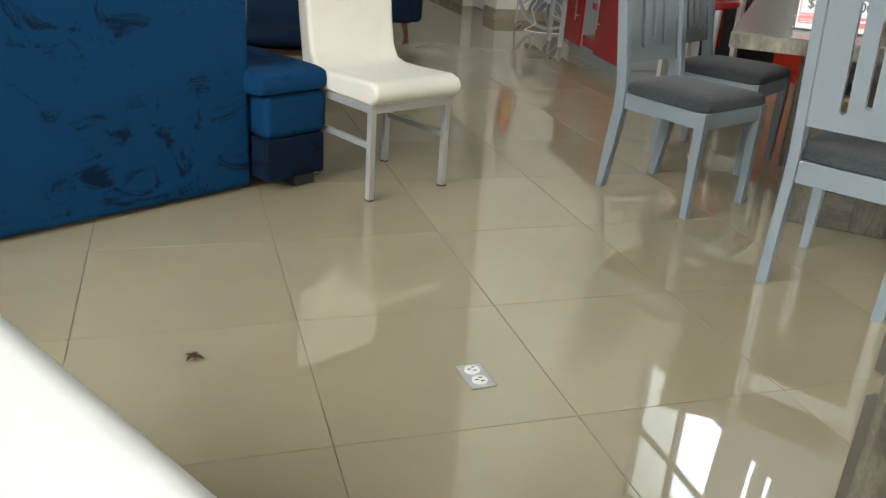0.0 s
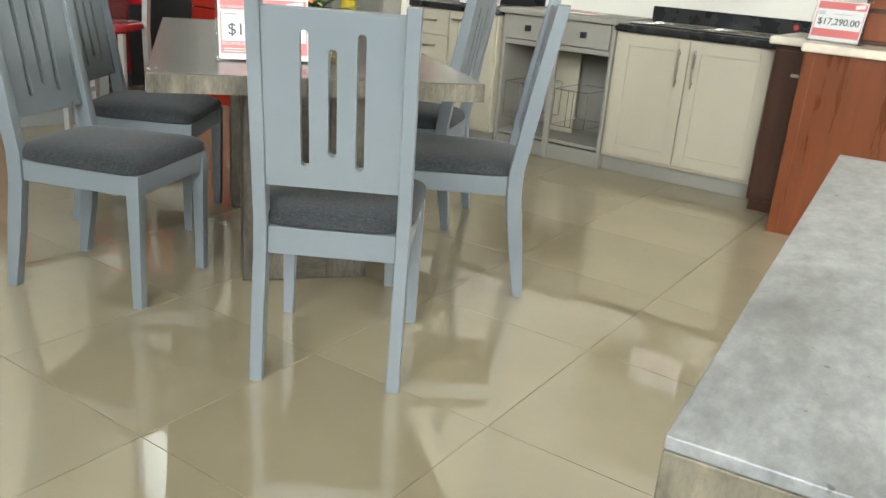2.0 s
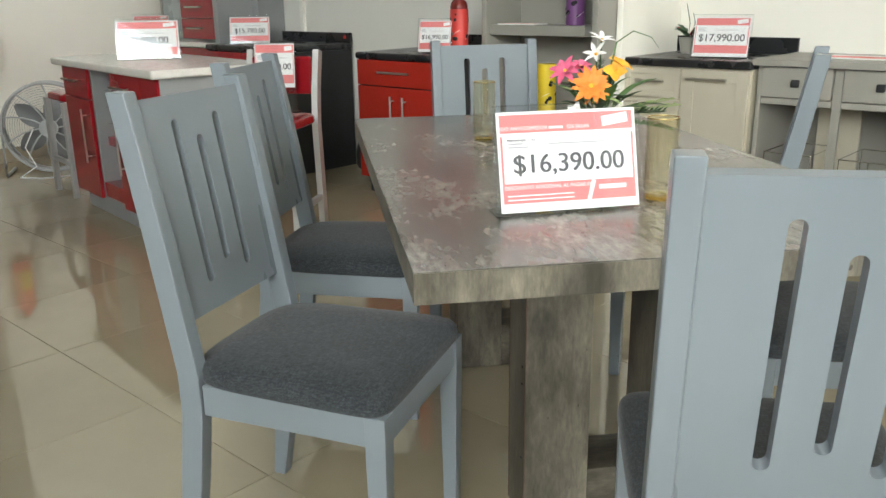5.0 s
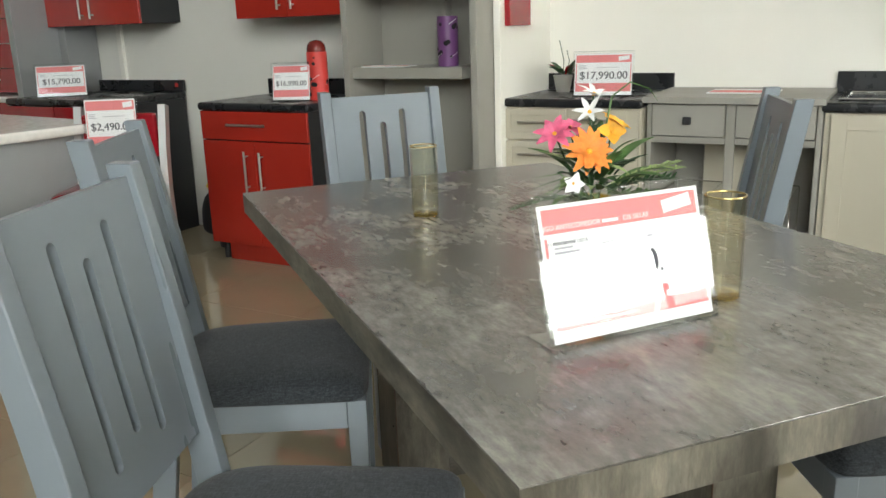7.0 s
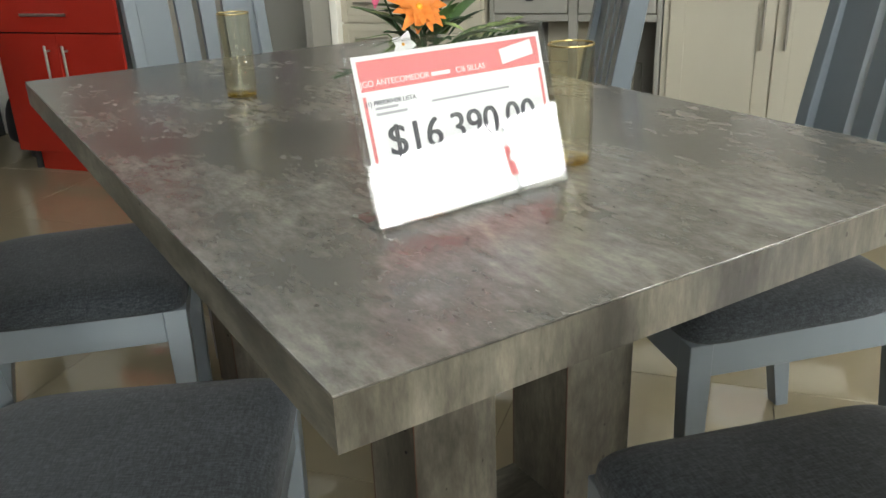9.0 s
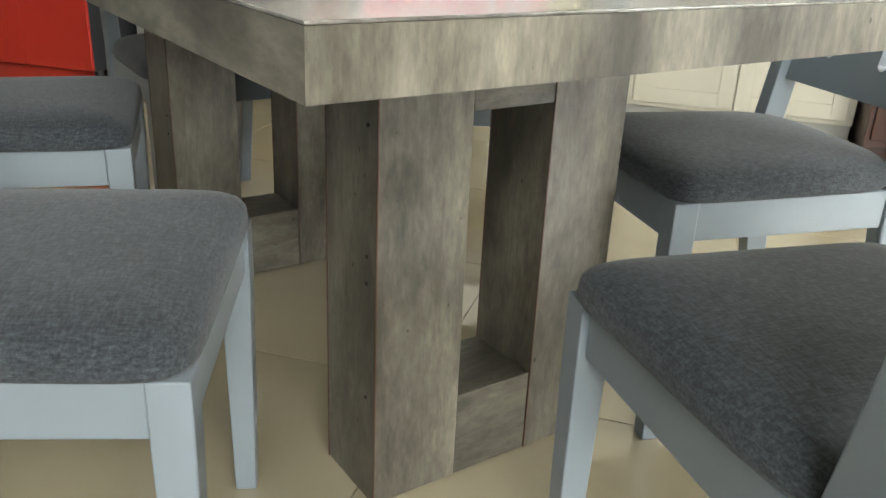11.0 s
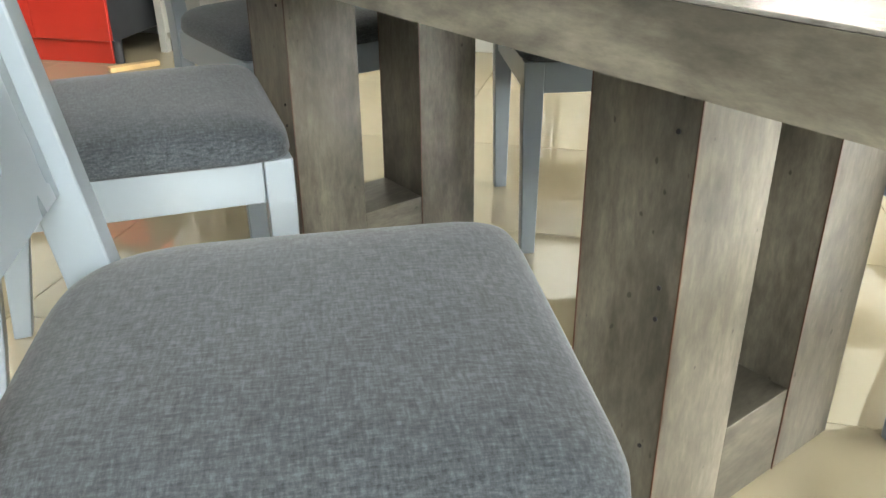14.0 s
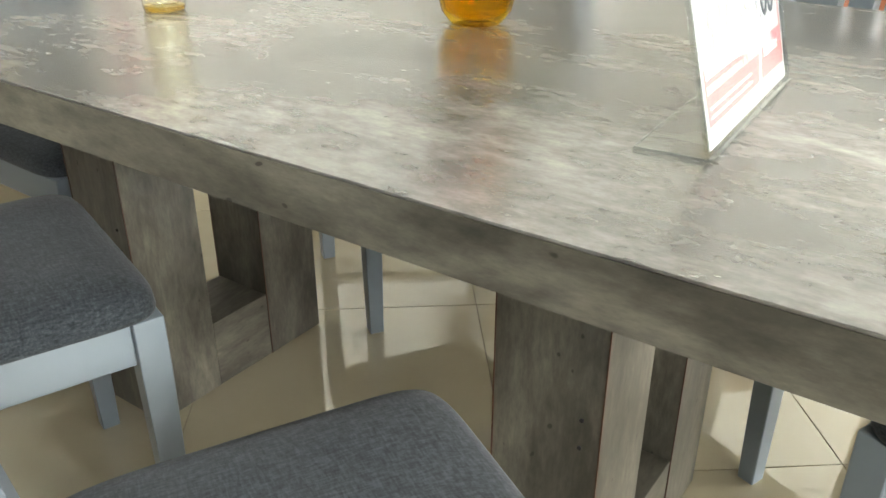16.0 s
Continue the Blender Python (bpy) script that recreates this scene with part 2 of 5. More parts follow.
M_INK = plain("printed_grey", (0.10, 0.10, 0.11), 0.6, vary=0.05)
M_INKLIGHT = plain("printed_light_grey", (0.42, 0.42, 0.44), 0.6, vary=0.05)
M_ACRYL = glass("clear_acrylic", (0.985, 0.99, 0.99), 0.0, 1.49)
M_ACRYLEDGE = glass("acrylic_edge", (0.95, 0.965, 0.965), 0.1, 1.6)
M_AMBER = glass("amber_glass", (0.988, 0.972, 0.90), 0.0, 1.48)
M_LIP = plain("gilded_lip", (0.55, 0.42, 0.16), 0.2, 0.7, vary=0.05)
M_BASEGLASS = glass("thick_amber_glass", (0.92, 0.77, 0.34), 0.0, 1.48)
M_YGLASS = glass("yellow_glass", (0.97, 0.78, 0.17), 0.02, 1.48)
M_FROST = plain("frosted_glass", (0.33, 0.36, 0.36), 0.25, vary=0.05)
M_PANE = glass("window_glass", (0.98, 0.99, 0.99), 0.0, 1.3)
M_FRAME = plain("dark_aluminium", (0.10, 0.10, 0.11), 0.4, 0.6)
M_FAN = plain("fan_grey_plastic", (0.42, 0.43, 0.43), 0.4, vary=0.06)
M_FANWIRE = plain("fan_wire", (0.16, 0.16, 0.16), 0.5)
M_FANBLADE = plain("fan_blade_plastic", (0.20, 0.205, 0.21), 0.4)
M_RUBBER = plain("black_rubber", (0.02, 0.02, 0.02), 0.7)
M_ORANGE = plain("orange_petal", (0.85, 0.26, 0.04), 0.6, vary=0.2, scale=40)
M_YELLOW = plain("yellow_plastic", (0.75, 0.55, 0.03), 0.4, vary=0.08)
M_PETALY = plain("amber_petal", (0.85, 0.42, 0.03), 0.6, vary=0.2, scale=40)
M_PETALP = plain("pink_petal", (0.75, 0.14, 0.26), 0.6, vary=0.25, scale=40)
M_PETALW = plain("white_petal", (0.82, 0.82, 0.80), 0.6, vary=0.05)
M_LEAF = plain("green_leaf", (0.07, 0.15, 0.035), 0.5, vary=0.35, scale=30)
M_LEAFDARK = plain("dark_green_leaf", (0.025, 0.07, 0.02), 0.55, vary=0.3, scale=30)
M_LEAFPALE = plain("pale_green_leaf", (0.32, 0.42, 0.16), 0.55, vary=0.2, scale=30)
M_PURPLE = plain("purple_painted_tin", (0.15, 0.055, 0.17), 0.4, vary=0.1)
M_REDTIN = plain("red_painted_tin", (0.62, 0.05, 0.04), 0.35, vary=0.08)
M_GREENTIN = plain("dark_stopper", (0.16, 0.02, 0.015), 0.2, vary=0.1)
M_HOLE = plain("dark_recess", (0.012, 0.010, 0.012), 0.9)
M_STREET = plain("street_concrete", (0.22, 0.21, 0.20), 0.9, vary=0.1, scale=2)
M_SKYCARD = glow("bright_outdoors", (0.82, 0.91, 1.0), SKY_GLOW)
M_SKYGLARE = glow("glaring_outdoors", (0.97, 0.98, 1.0), 16.0)


# ---- mesh helpers ----
def box(bm, x0, x1, y0, y1, z0, z1, bevel=0.0, seg=2):
    m = Matrix.Translation(((x0 + x1) / 2, (y0 + y1) / 2, (z0 + z1) / 2)) @ Matrix.Diagonal((abs(x1 - x0), abs(y1 - y0), abs(z1 - z0), 1))
    r = bmesh.ops.create_cube(bm, size=1, matrix=m)
    if bevel:
        es = list({e for v in r["verts"] for e in v.link_edges})
        bmesh.ops.bevel(bm, geom=es, offset=bevel, segments=seg, affect="EDGES", profile=0.5)
    return bm


def one_box(*a, bevel=0.003, seg=2):
    return box(bmesh.new(), *a, bevel=bevel, seg=seg)


def cyl(bm, p, q, r0, r1=None, n=12, caps=True):
    p, q = Vector(p), Vector(q)
    w = q - p
    m = Matrix.Translation((p + q) / 2) @ w.to_track_quat("Z", "Y").to_matrix().to_4x4()
    bmesh.ops.create_cone(bm, cap_ends=caps, segments=n, radius1=r0, radius2=r0 if r1 is None else r1, depth=w.length, matrix=m)
    return bm


def tube(bm, pts, r, n=8):
    pts = [Vector(p) for p in pts]
    rings = []
    for i, p in enumerate(pts):
        t = (pts[min(i + 1, len(pts) - 1)] - pts[max(i - 1, 0)]).normalized()
        q = t.to_track_quat("Z", "Y")
        rr = r(i / (len(pts) - 1)) if callable(r) else r
        rings.append([bm.verts.new(p + q @ Vector((rr * math.cos(k * math.tau / n), rr * math.sin(k * math.tau / n), 0))) for k in range(n)])
    for a, b in zip(rings, rings[1:]):
        for k in range(n):
            bm.faces.new((a[k], a[(k + 1) % n], b[(k + 1) % n], b[k]))
    bm.faces.new(rings[0][::-1])
    bm.faces.new(rings[-1])
    return bm


def lathe(bm, prof, n=32, centre=(0, 0, 0), lobes=0, depth=0.0):
    rings = []
    for r, z in prof:
        ring = []
        for k in range(n):
            a = k * math.tau / n
            f = 1 + depth * abs(math.cos(lobes * a / 2)) - depth if lobes else 1
            ring.append(bm.verts.new((centre[0] + r * f * math.cos(a), centre[1] + r * f * math.sin(a), centre[2] + z)))
        rings.append(ring)
    for a, b in zip(rings, rings[1:]):
        for k in range(n):
            bm.faces.new((a[k], a[(k + 1) % n], b[(k + 1) % n], b[k]))
    bm.faces.new(rings[0][::-1])
    bm.faces.new(rings[-1])
    return bm


def cushion(bm, w, d, h, eh=0.28, ev=0.5, centre=(0, 0, 0), flat=True, nu=48, nv=14, taper=0.0, rear=None):
    """A padded slab with soft corners; flat underneath; taper narrows it towards -y, rear rounds that end."""
    def sp(v, e):
        return math.copysign(abs(v) ** e, v)
    rings = []
    for j in range(1, nv):
        la = -math.pi / 2 + math.pi * j / nv
        ring = []
        for i in range(nu):
            lo = math.tau * i / nu
            e = rear if rear and math.sin(lo) < 0 else eh
            x, y, z = sp(math.cos(la), ev) * sp(math.cos(lo), e), sp(math.cos(la), ev) * sp(math.sin(lo), e), sp(math.sin(la), ev)
            z = z * h if z > 0 or not flat else z * h * 0.35
            ring.append(bm.verts.new((centre[0] + x * w / 2 * (1 + taper * (y - 1) / 2), centre[1] + y * d / 2, centre[2] + z)))
        rings.append(ring)
    for a, b in zip(rings, rings[1:]):
        for i in range(nu):
            bm.faces.new((a[i], a[(i + 1) % nu], b[(i + 1) % nu], b[i]))
    bm.faces.new(rings[0][::-1])
    top = sum((v.co for v in rings[-1]), Vector()) / nu
    tv = bm.verts.new(top)
    for i in range(nu):
        bm.faces.new((rings[-1][i], rings[-1][(i + 1) % nu], tv))
    return bm


def slab_with_holes(outer, holes, thick):
    """A plate in the xz plane with real holes through it."""
    bm = bmesh.new()
    es = []
    for loop in [outer] + holes:
        vs = [bm.verts.new((x, 0, z)) for x, z in loop]
        es += [bm.edges.new((vs[i], vs[(i + 1) % len(vs)])) for i in range(len(vs))]
    bmesh.ops.triangle_fill(bm, use_beauty=True, use_dissolve=False, edges=es, normal=(0, -1, 0))
    r = bmesh.ops.extrude_face_region(bm, geom=bm.faces[:])
    bmesh.ops.translate(bm, verts=[g for g in r["geom"] if isinstance(g, bmesh.types.BMVert)], vec=(0, thick, 0))
    bmesh.ops.recalc_face_normals(bm, faces=bm.faces)
    return bm


def soften(me, limit):
    """Smooth shading in which large flat faces keep their own normal and only bevels and curves blend."""
    faces = [(p.normal.copy(), p.area, tuple(p.vertices)) for p in me.polygons]
    around = collections.defaultdict(list)
    for n, a, vs in faces:
        for v in vs:
            around[v].append((n, a))
    out = []
    for n, a, vs in faces:
        for v in vs:
            w = Vector()
            for n2, a2 in around[v]:
                if n2.dot(n) >= limit:
                    w += n2 * a2
            out.append(w.normalized() if w.length > 1e-12 else n)
    for p in me.polygons:
        p.use_smooth = True
    me.normals_split_custom_set(out)


def finish(name, bm, material, smooth=None):
    bmesh.ops.recalc_face_normals(bm, faces=bm.faces)
    me = bpy.data.meshes.new(name)
    bm.to_mesh(me)
    bm.free()
    me.materials.append(material)
    if smooth is not None:
        soften(me, math.cos(radians(max(smooth, 47))))
    return me


def part(name, bm, material, parent, label="", smooth=35, at=None):
    ob = new(name, finish(name, bm, material, smooth))
    ob.parent = parent
    if at is not None:
        ob.matrix_local = at
    return tagged(ob, label)


def thing(name, m, label, category, group="", kind=""):
    ob = new(name)
    ob.empty_display_size = 0.05
    ob.matrix_world = m
    return tagged(ob, label, category, group, kind)


def solo(name, bm, material, m, label, category="", group="", kind="", smooth=35):
    ob = new(name, finish(name, bm, material, smooth))
    ob.matrix_world = m
    return tagged(ob, label, category, group, kind)


def letters(name, text, size, material, parent, at, spread=1.0, bold=0.0):
    cu = bpy.data.curves.new(name, "FONT")
    cu.body, cu.size, cu.align_x, cu.align_y, cu.space_character = text, size, "CENTER", "CENTER", spread
    cu.extrude, cu.offset = 0.0002, bold
    tmp = new(name, cu)
    bpy.context.view_layer.update()
    me = bpy.data.meshes.new_from_object(tmp)
    bpy.data.objects.remove(tmp)
    me.materials.clear()
    me.materials.append(material)
    ob = new(name, me)
    ob.parent = parent
    ob.matrix_local = at
    return ob


def bar_handle(parent, p, q, out, name="handle", material=None):
    """A round bar pull from p to q on two standoffs that point along -out."""
    material = material or M_STEEL
    bm = bmesh.new()
    p, q, o = Vector(p), Vector(q), Vector(out)
    cyl(bm, p, q, 0.006, n=10)
    for f in (0.12, 0.88):
        c = p.lerp(q, f)
        cyl(bm, c, c - o, 0.0045, n=8)
    return part(name, bm, material, parent, "brushed steel bar handle")


# ---- structure ----
CEIL = 6.4
WALL_R, WALL_L, JOG = 4.64, 4.17, -1.90


def wall(name, s0, s1, d0, d1, z0, z1, mat=None, label="plain painted plaster wall"):
    return solo(name, one_box(s0, s1, d0, d1, z0, z1, bevel=0), mat or M_WALL, K, label, "wall", kind="structure", smooth=None)


wall("wall_kitchen_east", JOG, 6.2, WALL_R, WALL_R + 0.2, 0, 3.8, label="pale cream painted wall behind the kitchen units")
wall("wall_kitchen_west", -12.2, JOG, WALL_L, WALL_R + 0.2, 0, 3.62, M_WALLG, "light grey painted wall behind the red units")
wall("wall_kitchen_top", JOG, 6.2, WALL_R, WALL_R + 0.2, 3.8, CEIL, label="upper pale wall")
wall("wall_kitchen_top_mid", -2.9, JOG, WALL_L, WALL_R + 0.2, 3.62, CEIL, label="upper pale wall beside the high window")
wall("wall_kitchen_top_west", -12.2, -5.3, WALL_L, WALL_R + 0.2, 3.62, CEIL, label="upper pale wall beside the high window")
wall("wall_kitchen_lintel", -5.3, -2.9, WALL_L, WALL_R + 0.2, 5.7, CEIL, label="wall over the high window")
wall("wall_doorway_side", -6.45, -6.25, 2.30, WALL_L, 0, CEIL, label="white wall with a fire extinguisher")
wall("wall_doorway_right", -6.60, -6.45, 2.30, 2.50, 0, CEIL, label="white pier beside the doorway")
wall("wall_doorway_left", -12.0, -7.35, 2.30, 2.50, 0, CEIL, label="white wall beside the doorway")
wall("wall_doorway_lintel", -7.35, -6.60, 2.30, 2.50, 2.1, CEIL, label="white wall over the doorway")
wall("wall_west", -12.2, -12.0, -4.7, WALL_L, 0, CEIL, M_WALLD)
wall("wall_south", -12.2, 6.2, -4.7, -4.5, 0, 2.0, M_WALLD)
wall("wall_south_top_west", -12.2, 0.3, -4.7, -4.5, 2.0, CEIL, M_WALLD)
wall("wall_south_top_east", 5.9, 6.2, -4.7, -4.5, 2.0, CEIL, M_WALLD)
wall("wall_south_lintel", 0.3, 5.9, -4.7, -4.5, 5.6, CEIL, M_WALLD)
wall("wall_east_lintel", 6.0, 6.2, 0.1, 3.5, 2.1, CEIL)
wall("wall_east_south", 6.0, 6.2, -4.5, 0.1, 0, CEIL, M_WALLD)
wall("wall_east_north", 6.0, 6.2, 3.5, WALL_R, 0, CEIL)
wall("wall_east_sill", 6.0, 6.2, 0.1, 3.5, 0, 0.1)
solo("ceiling", one_box(-12.2, 6.2, -4.7, 4.9, CEIL, CEIL + 0.15, bevel=0), M_CEIL, K, "grey ceiling, unseen, kept dark to cut bounced light", "ceiling", kind="structure", smooth=None)
solo("baseboard", one_box(-6.25, -6.235, 2.30, WALL_L, 0, 0.11), M_SKIRT, K, "beige tile skirting along the white wall", "baseboard", kind="structure")
solo("baseboard", one_box(-6.60, -6.235, 2.285, 2.30, 0, 0.11), M_SKIRT, K, "beige tile skirting at the pier", "baseboard", kind="structure")
solo("baseboard", one_box(-12.0, -7.35, 2.285, 2.30, 0, 0.11), M_SKIRT, K, "beige tile skirting beside the doorway", "baseboard", kind="structure")

door = thing("door_1", shop(-7.35, 2.42), "closed pale grey panel door in the white wall", "door", kind="structure")
part("door_leaf", one_box(0.0, 0.75, 0, 0.04, 0.01, 2.1), M_WALLG, door)
part("door_handle", cyl(bmesh.new(), (0.66, 0, 1.0), (0.66, -0.05, 1.0), 0.012), M_STEEL, door)


def window(name, m, w, h, cols, rows, label):
    """Frame in the xz plane, w wide and h high, with bars and single panes."""
    win = thing(name, m, label, "window", kind="structure")
    for x0, x1, z0, z1 in ((0, w, 0, 0.06), (0, w, h - 0.06, h), (0, 0.06, 0.06, h - 0.06), (w - 0.06, w, 0.06, h - 0.06)):
        part("window_frame", one_box(x0, x1, -0.04, 0.04, z0, z1), M_FRAME, win)
    for i in range(1, cols):
        part("mullion", one_box(w * i / cols - 0.03, w * i / cols + 0.03, -0.035, 0.035, 0.06, h - 0.06), M_FRAME, win)
    for j in range(1, rows):
        part("transom", one_box(0.06, w - 0.06, -0.03, 0.03, h * j / rows - 0.025, h * j / rows + 0.025), M_FRAME, win)
    for i in range(cols):
        p = part("pane", one_box(w * i / cols + 0.02, w * (i + 1) / cols - 0.02, -0.004, 0.004, 0.03, h - 0.03, bevel=0), M_PANE, win)
        p.visible_shadow = False
    return win


window("window_1", shop(-5.3, 4.25, 3.62), 2.4, 2.08, 3, 2, "high clerestory window with dark metal bars")
window("window_2", K @ pose(6.1, 0.1, 0.1, 0, 0, 90), 3.4, 2.0, 2, 1, "shopfront glazing with dark frames")
# window_3 is an unseen opening, added for the south lamp
window("window_3", shop(0.3, -4.6, 2.0), 5.6, 3.6, 4, 2, "tall dark-framed window on the entrance side, unseen, added to let light in")
for m, w, h, card in ((shop(3.1, -6.5, 1.5), 10.0, 7.0, M_SKYCARD), (shop(-4.4, 6.2, 2.0), 9.0, 7.0, M_SKYCARD), (K @ pose(8.0, 1.5, 1.5, 0, 0, 90), 9, 4, M_SKYGLARE)):
    solo("backdrop", one_box(-w / 2, w / 2, 0, 0.02, 0, h, bevel=0), card, m, "hazy bright sky outside the glazing", "backdrop", kind="structure", smooth=None)
solo("ground", one_box(6.2, 16.0, -6.0, 9.0, -0.08, -0.004, bevel=0), M_STREET, K, "grey concrete pavement outside the shopfront", "ground", kind="structure", smooth=None)
# added unseen block; ends the sky glare mirrored in the price card
solo("glare_stop", one_box(7.7, 7.9, -3.0, 6.0, -0.004, 1.55), M_STREET, K, "low grey block outside, unseen, added to cut off the sky glare below", "wall", kind="structure")

# ---- dining table ----
TX0, TX1, TY0, TY1, TZ = -0.175, 0.79, 3.125, 4.815, 0.768
table = thing("dining_table", pose(0, 0, 0), "rectangular dining table in weathered grey concrete-look laminate", "table")
part("tabletop", one_box(TX0, TX1, TY0, TY1, TZ - 0.003, TZ, bevel=0.0008), M_TOP, table, "mottled grey concrete-look top")


def edge_panel(a, b, inward, material, label=""):
    """Edge board from corner a to corner b, 30 mm thick, its ends cut on the mitre."""
    a, b, q = Vector((*a, 0)), Vector((*b, 0)), Vector((*inward, 0)) * 0.03
    u = (b - a).normalized() * 0.03
    bm = bmesh.new()
    low, top = ([bm.verts.new(v + Vector((0, 0, z))) for v in (a, b, b - u + q, a + u + q)] for z in (TZ - 0.054, TZ - 0.0032))
    for k in range(4):
        bm.faces.new((low[k], low[(k + 1) % 4], top[(k + 1) % 4], top[k]))
    bm.faces.new(low[::-1])
    bm.faces.new(top)
    part("edge_panel", bm, material, table, label, smooth=None)


edge_panel((TX0, TY0), (TX1, TY0), (0, 1), M_EDGE_UP, "plank-look end edge")
edge_panel((TX1, TY1), (TX0, TY1), (0, -1), M_EDGE_UP)
edge_panel((TX0, TY1), (TX0, TY0), (1, 0), M_EDGE_LONG, "plank-look long edge")
edge_panel((TX1, TY0), (TX1, TY1), (-1, 0), M_EDGE_LONG)
part("underside", one_box(TX0 + 0.03, TX1 - 0.03, TY0 + 0.03, TY1 - 0.03, TZ - 0.0535, TZ - 0.0032, bevel=0), M_EDGE_LONG, table)
for y0 in (3.51, 4.385):
    y1 = y0 + 0.145
    ped = part("pedestal", one_box(0.102, 0.248, y0, y1, 0.004, 0.7135, bevel=0.0015), M_PED_SHADED, table, "boxy pedestal with an upright slot")
    part("side_board", one_box(0.390, 0.535, y0, y1, 0.004, 0.7135, bevel=0.0015), M_PED_SHADED, ped)
    part("bottom_rail", one_box(0.2485, 0.3895, y0 + 0.001, y1 - 0.001, 0.004, 0.148, bevel=0.0015), M_PED_SHADED_ALONG, ped)
    part("top_rail", one_box(0.2485, 0.3895, y0 + 0.001, y1 - 0.001, 0.588, 0.7135, bevel=0.0015), M_PED_SHADED_ALONG, ped)
    for x, y in ((0.102, y0), (0.102, y1), (0.390, y0), (0.390, y1)):
        part("edge_strip", one_box(x - 0.0008, x + 0.0012, y - 0.0008, y + 0.0008, 0.004, 0.7130, bevel=0), M_DARKWOOD, ped, "thin dark edge band")
    for z in (0.18, 0.36, 0.40, 0.58):
        part("screw_cap", cyl(bmesh.new(), (0.1005, y0 + 0.025, z), (0.1025, y0 + 0.025, z), 0.0028, n=10), M_HOLE, ped, "small dark screw hole")
    part("glide", one_box(0.11, 0.525, y0 + 0.01, y1 - 0.01, 0.0, 0.004, bevel=0), M_RUBBER, ped, "black base strip")


# ---- slatted dining chairs ----
def slot(x, z0, z1, r, n=7):
    pts = [(x + r * math.cos(math.pi * k / n), z1 - r + r * math.sin(math.pi * k / n)) for k in range(n + 1)]
    return pts + [(x - r * math.cos(math.pi * k / n), z0 + r - r * math.sin(math.pi * k / n)) for k in range(n + 1)]


def post(bm, x0, x1, stations):
    """A post of rectangular section through stations (z, y0, y1)."""
    rings = [[bm.verts.new(c) for c in ((x0, a, z), (x1, a, z), (x1, b, z), (x0, b, z))] for z, a, b in stations]
    for p, q in zip(rings, rings[1:]):
        for k in range(4):
            bm.faces.new((p[k], p[(k + 1) % 4], q[(k + 1) % 4], q[k]))
    bm.faces.new(rings[0][::-1])
    bm.faces.new(rings[-1])
    bmesh.ops.recalc_face_normals(bm, faces=bm.faces)
    bmesh.ops.bevel(bm, geom=bm.edges[:], offset=0.003, segments=2, affect="EDGES", profile=0.5)
    return bm


CH = 1.006


